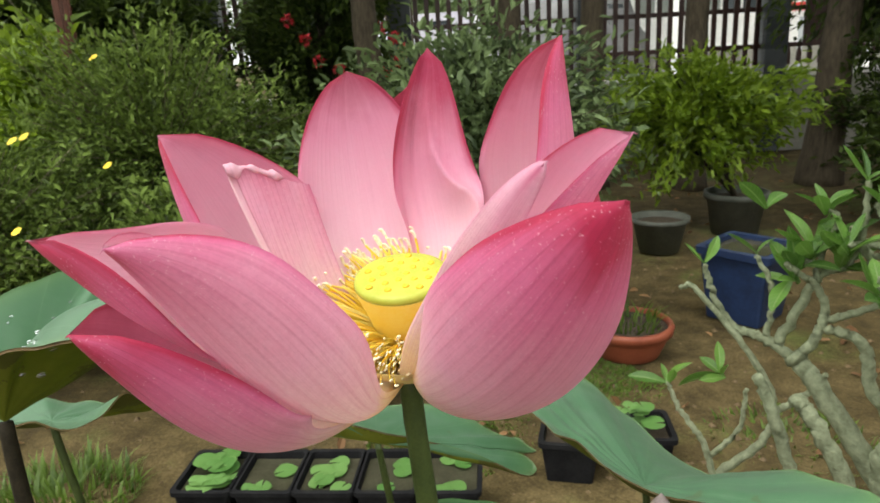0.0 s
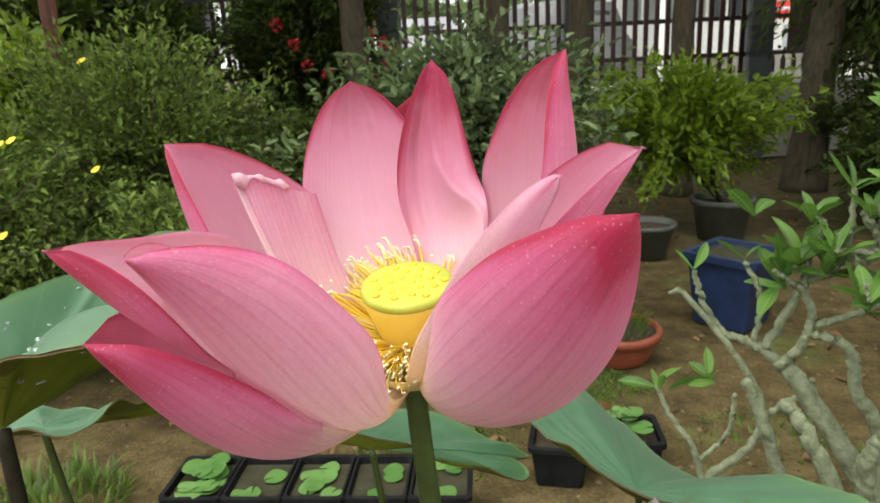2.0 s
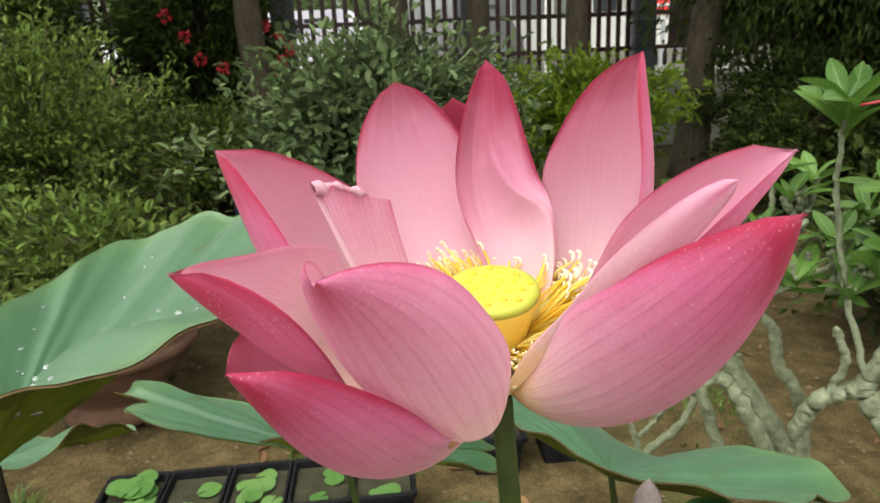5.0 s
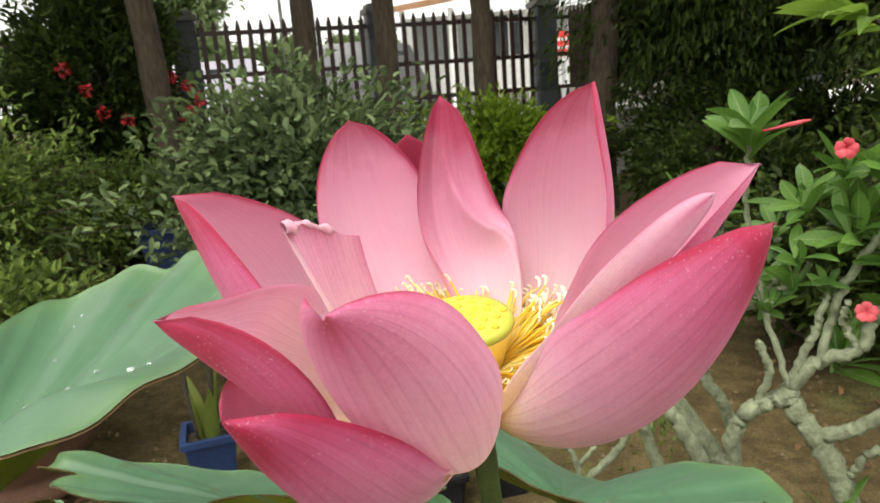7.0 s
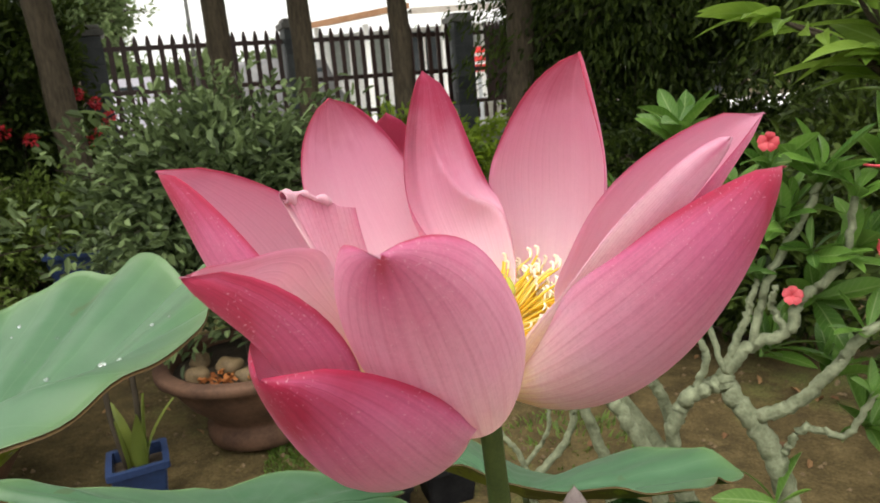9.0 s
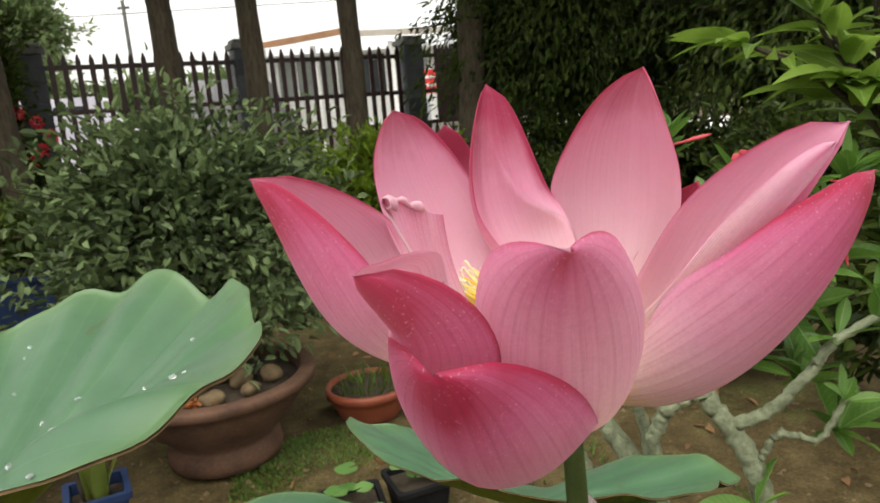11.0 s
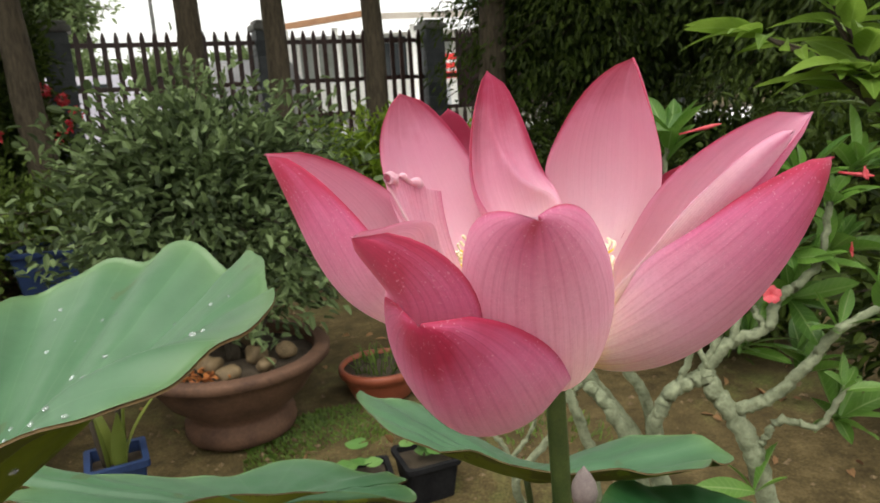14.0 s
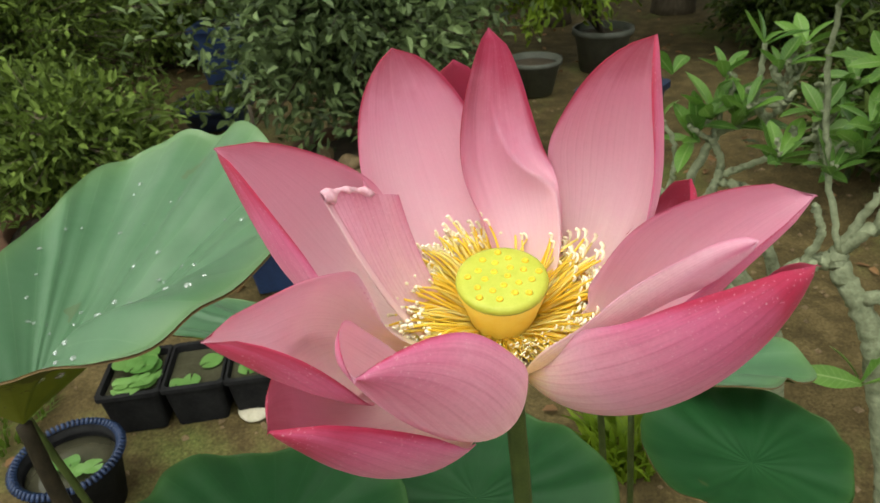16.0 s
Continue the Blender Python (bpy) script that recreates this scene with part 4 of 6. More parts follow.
def tuft(name, at, r, n, ln, mat, label, seed, width=0.008, kind=""):
    """A tuft of bent grass blades."""
    rng = np.random.default_rng(seed)
    v, f = [], []
    for k in range(n):
        a, q = rng.random() * 6.28, r * math.sqrt(rng.random())
        b = np.array([q * math.cos(a), q * math.sin(a), 0])
        out = np.array([math.cos(a + rng.normal(0, 0.8)), math.sin(a + rng.normal(0, 0.8)), 0])
        side = np.array([-out[1], out[0], 0]) * width * rng.uniform(0.5, 1.1)
        l = ln * rng.uniform(0.5, 1.2)
        lean = rng.uniform(0.15, 0.9)
        for s in (0, 0.4, 0.75, 1.0):
            c = b + out * l * lean * s * s + np.array([0, 0, l * s * (1 - 0.35 * lean * s)])
            w = 1 - s ** 2 * 0.96
            v += [c - side * w, c + side * w]
        i = len(v) - 8
        f += [(i, i + 1, i + 3, i + 2), (i + 2, i + 3, i + 5, i + 4), (i + 4, i + 5, i + 7, i + 6)]
    ob = put(name, mesh_from(name, v, f, mat, True), None, pose(*at))
    return tagged(ob, label, "grass", kind=kind)


dish("red_pot", -0.36, 2.25, 0.165, 0.13, M_REDPOT, "shallow orange-red plastic pot with a tuft of grass")
tuft("grass_tuft", (-0.36, 2.25, 0.09), 0.12, 130, 0.085, L_GRASS, "tuft of green grass growing in the red pot", 31, 0.0045)

square_pot("blue_square_pot", (-1.085, 1.505, -0.01), 0.155, 0.17, M_BLUEPOT, "small blue square plastic pot with strap-leaved plant", rz=28, rim=0.013, sunk=0.045)


def strap_plant(at, n, ln, seed, label):
    rng = np.random.default_rng(seed)
    t = thing("strap_leaved_plant", at, label, "plant")
    for k in range(n):
        a = k * 2.4 + rng.random()
        out = np.array([math.cos(a), math.sin(a), 0])
        side = np.array([-out[1], out[0], 0])
        l, lean = ln * rng.uniform(0.45, 1.1), rng.uniform(0.1, 0.55)
        v, f, m = [], [], 9
        for i in range(m):
            s = i / (m - 1)
            c = out * (0.02 + l * lean * s * s) + np.array([0, 0, l * s])
            w = 0.023 * (1 - s ** 4 * 0.9) * (0.7 + 0.3 * math.sin(s * 3.1))
            v += [c - side * w + out * 0.006, c, c + side * w + out * 0.006]
        f = [(i * 3 + j, i * 3 + j + 1, i * 3 + j + 4, i * 3 + j + 3) for i in range(m - 1) for j in range(2)]
        put("leaf", mesh_from("leaf", v, f, L_SNAKE), t)
    h = Heap()
    for dx, dy, hh in ((0.01, 0.02, 0.5), (-0.03, 0.0, 0.42)):
        h.add(*tube(smooth_line([(dx, dy, -0.02), (dx * 2, dy, hh * 0.5), (dx * 1.5, dy + 0.01, hh)], 8), (0.011, 0.006), 7))
    put("brown_stem", h.mesh("brown_stem", M_BARKDARK), t, None, "dry brown upright stem")


strap_plant((-1.085, 1.505, 0.115), 6, 0.25, 33, "strap-leaved plant with dry brown stems in a blue pot")
square_pot("blue_tub", (-2.60, 3.95, -0.01), 0.40, 0.38, M_BLUEPOT, "tall faded blue square tub filled with water", rz=12, fill=M_MURK)
square_pot("blue_tub", (0.02, 2.80, -0.01), 0.29, 0.32, M_BLUEPOT, "tall faded blue square tub filled with water", rz=-22, fill=M_MURK)
dish("blue_dish", -2.22, 3.05, 0.22, 0.14, M_BLUEPOT, "round blue dish planted with low greenery")
tuft("low_greenery", (-2.22, 3.05, 0.1), 0.19, 260, 0.07, L_OLIVE, "low greenery growing in a blue dish", 34, 0.012)
lathe_t = thing("green_pot", (-0.14, 4.22, -0.01), "dark grey-green round plastic pot under the bright bush", "flower pot")
lathe("pot", [(0.135, 0), (0.17, 0.22), (0.19, 0.225), (0.19, 0.26), (0.175, 0.26), (0.165, 0.20)], M_GREYPOT, lathe_t, 36)
lathe("soil", [(0.001, 0.225), (0.1, 0.225), (0.168, 0.215), (0.16, 0.19)], M_POTSOIL, lathe_t, 24)
bush("bright_bush", (-0.14, 4.22, 0.2), (-0.40, 4.20, 0.72), (0.60, 0.46, 0.38), 320, 24, (0.062, 0.030), L_LIME,
     "bright yellow-green bush growing in a dark pot", "bush", 24, M_BARKDARK, 5, thick=0.014, lumps=0.5)
gp = thing("grey_pot", (-0.50, 3.70, -0.01), "low grey-green round pot standing on bare soil", "flower pot")
lathe("pot", [(0.11, 0), (0.15, 0.17), (0.165, 0.175), (0.165, 0.20), (0.15, 0.20), (0.14, 0.15)], M_GREYPOT, gp, 32)
lathe("soil", [(0.001, 0.17), (0.1, 0.17), (0.143, 0.165), (0.13, 0.13)], M_POTSOIL, gp, 24)

# a row of black nursery tubs with floating leaves
TX, TY, TA = -1.252, 0.905, 22.6
tu, tv = Vector((math.cos(radians(TA)), math.sin(radians(TA)), 0)), Vector((math.sin(radians(TA)), -math.cos(radians(TA)), 0))


def pad(at, r, seed, mat=None):
    """A floating round leaf with a slit and a lightly waved rim."""
    rng = np.random.default_rng(seed)
    n, rot = 30, rng.random() * 6.28
    v, f = [(0, 0, 0.002)], []
    for ring in (0.55, 1.0):
        for i in range(n):
            a = rot + 0.15 + i / (n - 1) * (2 * math.pi - 0.3)
            k = r * ring * (1 + 0.035 * math.sin(a * 3 + seed))
            v.append((k * math.cos(a), k * math.sin(a), 0.004 + 0.0016 * ring * math.sin(a * 3 + seed)))
    f = [(0, 1 + i, 2 + i) for i in range(n - 1)] + [(1 + i, 1 + n + i, 2 + n + i, 2 + i) for i in range(n - 1)]
    ob = put("floating_leaf", mesh_from("floating_leaf", v, f, mat or L_PAD), None, pose(*at, 2 * rng.normal(), 2 * rng.normal(), 0))
    tagged(ob, "rounded light green floating leaf in a black tub", "leaf", "floating leaves")


rngp = np.random.default_rng(5)
for k in range(5):
    c = Vector((TX, TY, -0.012)) + tu * (0.158 * (k + 0.5)) + tv * 0.095
    square_pot("black_tub", tuple(c), 0.150, 0.135, M_BLACKPOT, "black plastic nursery tub of water with floating leaves", rz=TA, fill=M_MURK, taper=0.86, rim=0.008, depth=0.185, group="black tubs", sunk=0.030)
    for q in range((16, 3, 7, 3, 4)[k]):
        s = 0.062 if k else 0.066
        p = c + tu * rngp.uniform(-s * 0.75, s * 0.75) + tv * rngp.uniform(-0.066, 0.066)
        pad((p.x, p.y, 0.112 + 0.0016 * q if k == 0 else 0.106 + 0.001 * q), rngp.uniform(0.018, 0.032) * (1.0 if k else 1.25), 300 + k * 20 + q)
for k, (x, y) in enumerate(((-0.335, 1.40), (-0.16, 1.50))):
    square_pot("black_pot", (x, y, -0.012), 0.155, 0.13, M_BLACKPOT, "black square plastic pot with small seedlings", rz=14 + 8 * k, taper=0.82, rim=0.010, group="black pots")
    for q in range(6):
        pad((x + rngp.uniform(-0.05, 0.05), y + rngp.uniform(-0.05, 0.05), 0.125 + 0.012 * q), rngp.uniform(0.02, 0.035), 420 + 10 * k + q)

ring = thing("ribbed_tub", (-1.09, 0.54, -0.012), "round dark tub with a ribbed blue-grey rim", "tub")
lathe("tub", [(0.085, 0), (0.108, 0.14), (0.112, 0.148), (0.104, 0.15), (0.098, 0.13)], M_BLACKPOT, ring, 40)
lathe("water", [(0.001, 0.118), (0.06, 0.118), (0.0975, 0.118), (0.097, 0.11)], M_MURK, ring, 30)
hr = Heap()
for k in range(64):
    a = k * 2 * math.pi / 64
    q = np.array([math.cos(a), math.sin(a), 0])
    hr.add(*tube([q * 0.103 + (0, 0, 0.150), q * 0.112 + (0, 0, 0.158), q * 0.121 + (0, 0, 0.148)], (0.0046, 0.0046), 6))
put("ribbed_rim", hr.mesh("ribbed_rim", M_BLUEPOT), ring, None, "blue-grey ribbed rim")
for q in range(4):
    pad((-1.12 + 0.03 * q, 0.52 + 0.02 * (q % 2), 0.117 + 0.001 * q), 0.022, 480 + q)

# grass, moss and litter on the soil
tuft("grass_patch", (-1.62, 0.70, -0.02), 0.22, 620, 0.075, L_GRASS, "patch of green grass on the soil", 35, 0.005, "stuff")
tuft("moss_patch", (-0.45, 1.80, -0.02), 0.34, 6500, 0.020, L_GRASS, "patch of low bright moss and weeds", 36, 0.006, "stuff")
tuft("moss_patch", (-0.75, 1.35, -0.02), 0.22, 1500, 0.018, L_GRASS, "patch of low bright moss and weeds", 38, 0.006, "stuff")
tuft("weed_patch", (0.22, 1.75, -0.02), 0.25, 500, 0.04, L_GRASS, "patch of sparse weeds on bare soil", 37, 0.006, "stuff")
rngl = np.random.default_rng(77)
lp = np.stack([rngl.uniform(-4, 2.5, 500), rngl.uniform(0.3, 6.5, 500), np.zeros(500)], 1)
lp[:, 2] = [ground_height(a, b) - 0.012 for a, b, _ in lp]
ld = np.stack([rngl.normal(0, 1, 500), rngl.normal(0, 1, 500), rngl.uniform(0, 0.25, 500)], 1)
lit = put("leaf_litter", mesh_from("leaf_litter", *leaf_cloud(lp, ld, 0.05, 0.026, rngl), L_LITTER, False))
tagged(lit, "scattered dry brown fallen leaves on the soil", "leaf litter", kind="stuff")
rngs = np.random.default_rng(78)
hs = Heap()
for k in range(1100):
    x, y, r = rngs.uniform(-2.2, 1.4), rngs.uniform(0.4, 3.6), rngs.uniform(0.004, 0.013)
    base = np.array([x, y, ground_height(x, y) - 0.018])
    oct_v = np.array([(1, 0, 0), (0, 1, 0), (-1, 0, 0), (0, -1, 0), (0, 0, 0.8), (0, 0, -0.5)]) * r * rngs.uniform(0.7, 1.3, (6, 1))
    hs.add(base + oct_v, [(0, 1, 4), (1, 2, 4), (2, 3, 4), (3, 0, 4), (1, 0, 5), (2, 1, 5), (3, 2, 5), (0, 3, 5)])
grav = put("soil_clods", hs.mesh("soil_clods", M_STONE, False))
tagged(grav, "small clods and pebbles strewn on the soil", "pebbles", kind="stuff")

slab = bmesh.new()
bmesh.ops.create_icosphere(slab, subdivisions=3, radius=0.045)
for v in slab.verts:
    v.co *= 1 + 0.3 * noise.noise(v.co * 22)
    v.co.z *= 0.28
ob = part("pale_stone", slab, M_PALESTONE, None, smooth=True)
ob.matrix_basis = pose(-0.845, 0.893, 0.0, 0, 0, 20)
tagged(ob, "flat pale stone lying on the bare soil", "stone")
tuft("weed_clump", (0.11, 0.95, -0.02), 0.10, 260, 0.10, L_LIME, "clump of small yellow-green weeds among the stalks", 39, 0.012)

# wooden stakes and palm fronds at the western edge
st = thing("stake_fence", (-4.0, 2.75, -0.02), "row of reddish-brown wooden stakes", "fence", rz=-38)
for k in range(22):
    h = 1.55 + 0.16 * math.sin(k * 2.7)
    part("stake", box_bm((0.05, 0.03, h), (-1.3 + k * 0.12, 0.02 * math.sin(k * 5.1), h / 2), 0.006), M_WOOD, st)
    if k % 11 == 0:
        part("rail", box_bm((1.35, 0.03, 0.06), (-0.65 + k * 0.12, 0.05, 1.1), 0.006), M_WOOD, st)


def frond(t, base, heading, ln, rise, seed):
    """A feathered palm frond: a bent rachis with paired leaflets."""
    rng = np.random.default_rng(seed)
    out = np.array([math.cos(heading), math.sin(heading), 0])
    side = np.array([-out[1], out[0], 0])
    line = [np.array(base) + out * ln * s + np.array([0, 0, rise * s - 0.75 * ln * s * s]) for s in np.linspace(0, 1, 14)]
    h = Heap()
    h.add(*tube(line, (0.012, 0.003), 6))
    for i in range(1, 14):
        for sg in (-1, 1):
            d = side * sg * 0.9 + out * 0.5 + np.array([0, 0, -0.25 + 0.1 * rng.normal()])
            d /= np.linalg.norm(d)
            l = 0.34 * math.sin(math.pi * (0.15 + 0.8 * i / 14))
            p, wv = line[i], out * 0.028
            h.add([p - wv, p + wv, p + d * l * 0.6 + wv * 0.9, p + d * l + (0, 0, -0.05), p + d * l * 0.6 - wv * 0.9], [(0, 1, 2, 4), (4, 2, 3)])
    put("frond", h.mesh("frond", L_LIME, False), t)


palm = thing("young_palm", (-4.25, 2.55, -0.02), "young palm with drooping yellow-green feather fronds", "palm")
put("stem", mesh_from("stem", *tube([(0, 0, 0), (0.01, 0, 0.5), (0, 0.02, 1.0)], (0.05, 0.03), 10), M_BARK), palm)
for k in range(9):
    frond(palm, (0, 0.02, 0.98), k * 0.7 + 0.2, 0.75, 0.75 + 0.1 * (k % 3), 500 + k)

BANANA_BLADES = [mesh_from("leaf", *lance(0.62, 0.24, b, c, 14), L_BANANA, True, rib_uv(14)) for b, c in ((-0.45, 0.2), (-0.7, 0.25), (-0.25, 0.15))]
OE = (-3.95, 2.42, 0.0)
banana = thing("banana_plant", OE, "banana plant with broad pale green drooping leaves", "banana plant")
put("stem", mesh_from("stem", *tube(smooth_line([(0, 0, -0.02), (0.02, 0, 0.5), (0, 0.02, 1.15)], 14), (0.06, 0.035), 12), L_SNAKE), banana)
rngn = np.random.default_rng(23)
for k in range(9):
    a = k * 2.4
    leaf_at(banana, OE, (OE[0] + 0.02 * math.cos(a), OE[1] + 0.02 * math.sin(a), 1.0 + 0.03 * k), (math.cos(a), math.sin(a), 0.75 + 0.08 * k), 0.75 + 0.05 * (k % 4), BANANA_BLADES, rngn, 18)
bush("leafy_vine", (-3.30, 1.98, 0), (-3.28, 1.98, 0.98), (0.26, 0.24, 0.42), 120, 20, (0.075, 0.045), L_LIME,
     "bright yellow-green leafy vine climbing beside the bush", "vine", 29, trunks=5, thick=0.008, spread=0.05, lumps=0.5)
for k, (x, y, h) in enumerate(((-5.3, 2.7, 1.25), (-5.4, 1.5, 1.2), (-4.9, 3.9, 1.3))):
    bush("hedge_shrub", (x, y, 0), (x, y, h), (0.95, 0.8, h), 420, 30, (0.09, 0.04), L_DARK, "tall dark green hedge shrub", "shrub", 615 + k, M_BARKDARK, 7)

# ---------------------------------------------------------------- desert roses
ROSE_BLADES = [mesh_from("leaf", *blade(0.085, 0.027, b, c, 11), L_ROSE, True, rib_uv(11)) for b, c in ((-0.25, 0.35), (-0.05, 0.45), (-0.4, 0.25), (0.12, 0.5))]
BROAD_BLADES = [mesh_from("leaf", *lance(0.165, 0.062, b, c, 12), L_BROAD, True, rib_uv(12)) for b, c in ((-0.25, 0.25), (-0.45, 0.3), (-0.1, 0.2), (-0.6, 0.35))]


def rosette(parent, origin, at, axis, n, scale, blades, rng, open_=0.9):
    """A whorl of leaves round a shoot tip."""
    a = Vector(axis).normalized()
    s = a.orthogonal().normalized()
    t = a.cross(s)
    for k in range(n):
        ang = k * 2.399 + rng.random() * 0.4
        lift = open_ * (0.35 + 0.75 * (1 - k / n)) + 0.1 * rng.normal()
        d = (s * math.cos(ang) + t * math.sin(ang)) * math.sin(min(1.5, lift + 0.2)) + a * math.cos(lift)
        leaf_at(parent, origin, Vector(at) - a * 0.004 * k, d, scale * rng.uniform(0.65, 1.15), blades, rng)


def branch(parent, origin, pts, r0, r1, seed, name="branch"):
    rng = np.random.default_rng(seed)
    line = smooth_line(np.array(pts) - np.array(origin), 9 * len(pts))
    line += rng.normal(0, 0.0016, line.shape)
    v, f = tube(line, (r0 * 0.74, r1 * 0.85), 9, knobs=0.12, rng=rng)
    jag = rng.normal(0, 1, v.shape) * (0.012 * r0)
    v = v + jag
    return put(name, mesh_from(name, v, f, M_ROSEBARK), parent)


rngd = np.random.default_rng(91)
OB = (0.44, 1.10, 0.0)
rose_b = thing("desert_rose", OB, "bare-branched desert rose with grey knobbly stems and few leaves", "desert rose", "desert roses")
branch(rose_b, OB, [(0.44, 1.10, -0.02), (0.41, 1.06, 0.22), (0.36, 1.05, 0.34), (0.24, 1.06, 0.52), (0.19, 1.06, 0.58)], 0.034, 0.019, 1, "trunk")
branch(rose_b, OB, [(0.20, 1.06, 0.57), (0.14, 1.06, 0.605), (0.09, 1.06, 0.62), (0.05, 1.055, 0.68), (0.03, 1.06, 0.74)], 0.014, 0.006, 2)
branch(rose_b, OB, [(0.165, 1.06, 0.60), (0.22, 1.06, 0.73), (0.26, 1.06, 0.76), (0.28, 1.05, 0.82), (0.28, 1.05, 0.91)], 0.013, 0.0055, 3)
branch(rose_b, OB, [(0.145, 1.06, 0.61), (0.15, 1.05, 0.70), (0.12, 1.05, 0.77)], 0.0085, 0.005, 4)
branch(rose_b, OB, [(0.20, 1.06, 0.57), (0.23, 1.05, 0.63), (0.235, 1.05, 0.69), (0.21, 1.04, 0.74)], 0.014, 0.007, 5)
branch(rose_b, OB, [(0.235, 1.05, 0.655), (0.29, 1.05, 0.68), (0.345, 1.04, 0.72), (0.40, 1.03, 0.76)], 0.010, 0.006, 6)
branch(rose_b, OB, [(0.20, 1.10, -0.02), (0.12, 1.09, 0.14), (0.07, 1.06, 0.27), (0.15, 1.06, 0.38), (0.17, 1.06, 0.46), (0.13, 1.05, 0.56), (0.02, 1.05, 0.69), (-0.01, 1.05, 0.695)], 0.016, 0.005, 7)
branch(rose_b, OB, [(0.17, 1.06, 0.455), (0.21, 1.06, 0.49), (0.25, 1.06, 0.545)], 0.010, 0.006, 8)
branch(rose_b, OB, [(0.075, 1.06, 0.25), (0.05, 1.05, 0.36), (0.0, 1.05, 0.43), (-0.03, 1.05, 0.49)], 0.010, 0.005, 9)
branch(rose_b, OB, [(0.065, 1.055, 0.34), (0.11, 1.05, 0.41), (0.12, 1.05, 0.50)], 0.008, 0.005, 10)
branch(rose_b, OB, [(0.42, 1.08, 0.10), (0.37, 1.05, 0.44), (0.32, 1.05, 0.54), (0.30, 1.05, 0.62), (0.24, 1.05, 0.645)], 0.020, 0.010, 11)
for at, ax, n, s in (((0.28, 1.05, 0.915), (0.1, 0, 1), 5, 0.75), ((0.21, 1.05, 0.785), (0, -0.4, 1), 9, 1.05), ((0.26, 1.05, 0.765), (0.6, -0.3, 0.7), 9, 1.1), ((0.03, 1.06, 0.745), (0, -0.2, 1), 3, 0.6),
                     ((0.12, 1.05, 0.775), (-0.2, 0, 1), 3, 0.7), ((0.07, 1.04, 0.53), (-0.6, -0.3, 0.6), 7, 0.8), ((-0.03, 1.05, 0.49), (-0.4, 0, 0.9), 6, 0.7), ((0.40, 1.03, 0.76), (0.7, -0.2, 0.5), 8, 1.0),
                     ((0.18, 1.05, 0.73), (-0.6, -0.3, 0.5), 7, 1.0), ((0.32, 1.04, 0.70), (0.4, -0.3, 0.6), 6, 1.0), ((0.13, 1.05, 0.86), (0.1, 0, 1), 2, 0.8)):
    rosette(rose_b, OB, at, ax, max(2, round(n * 0.7)), s * 1.15, ROSE_BLADES, rngd)

for k, tip in enumerate(((0.223, 1.068, 0.915),
                         (0.31, 1.043, 0.93),
                         (0.363, 0.914, 0.889),
                         (0.431, 1.012, 0.918),
                         (0.186, 1.056, 0.814),
                         (0.299, 0.86, 0.832),
                         (0.372, 0.821, 0.83),
                         (0.401, 0.797, 0.875),
                         (0.259, 0.989, 0.867),
                         (0.366, 1.132, 0.949))):
    tip = np.array(tip) - (0, 0, 0.055)
    limbs = np.array(((0.28, 1.05, 0.80), (0.30, 1.05, 0.62), (0.40, 1.03, 0.755), (0.37, 1.05, 0.44), (0.22, 1.06, 0.73), (0.345, 1.04, 0.72)))
    root = limbs[np.argmin(((limbs - tip) ** 2).sum(1) + 0.02 * (np.arange(6) == (k * 5) % 6))]
    bow = root * 0.5 + tip * 0.5 + np.array((0.035 * math.sin(k * 1.7), -0.01, -0.025))
    branch(rose_b, OB, [tuple(root), tuple(bow), tuple(bow * 0.45 + tip * 0.55 + (0.02 * math.cos(k * 2.9), 0, 0.02)), tuple(tip)], 0.0088, 0.0045, 50 + k)
    rosette(rose_b, OB, tuple(tip), (0.2 * math.sin(k * 3.1), -0.3, 1), 5 + k % 3, 0.78 + 0.07 * (k % 3), ROSE_BLADES, rngd)
    if k % 3 == 0:
        rosette(rose_b, OB, tuple(bow * 0.35 + tip * 0.65), (0.6 * math.cos(k * 2.3), -0.5, 0.4), 4, 0.7, ROSE_BLADES, rngd)
    for j in range(1 + k % 2):
        at = bow * (0.75 - 0.3 * j) + tip * (0.25 + 0.3 * j)
        end = at + np.array((0.045 * math.cos(k * 2.3 + j * 2.4), -0.012, 0.040 + 0.012 * math.sin(k + 2 * j)))
        branch(rose_b, OB, [tuple(at), tuple((at + end) / 2 + (0.006, 0, -0.006)), tuple(end)], 0.0072, 0.0058, 150 + 10 * k + j)

OC = (0.60, 0.74, 0.0)
rose_c = thing("desert_rose", OC, "leafy desert rose with thick grey stems and red flowers", "desert rose", "desert roses")
branch(rose_c, OC, [(0.60, 0.74, -0.02), (0.56, 0.76, 0.2), (0.50, 0.77, 0.41), (0.47, 0.78, 0.51), (0.42, 0.80, 0.59), (0.40, 0.81, 0.63)], 0.030, 0.019, 21, "trunk")
branch(rose_c, OC, [(0.40, 0.81, 0.62), (0.37, 0.815, 0.605), (0.34, 0.82, 0.58), (0.32, 0.83, 0.52), (0.33, 0.85, 0.44)], 0.021, 0.015, 22)
branch(rose_c, OC, [(0.40, 0.81, 0.63), (0.44, 0.79, 0.69), (0.49, 0.77, 0.72), (0.505, 0.765, 0.775), (0.53, 0.75, 0.80), (0.56, 0.74, 0.85), (0.57, 0.74, 0.94)], 0.016, 0.0065, 23)
branch(rose_c, OC, [(0.40, 0.81, 0.63), (0.43, 0.79, 0.74), (0.45, 0.79, 0.81)], 0.011, 0.0055, 24)
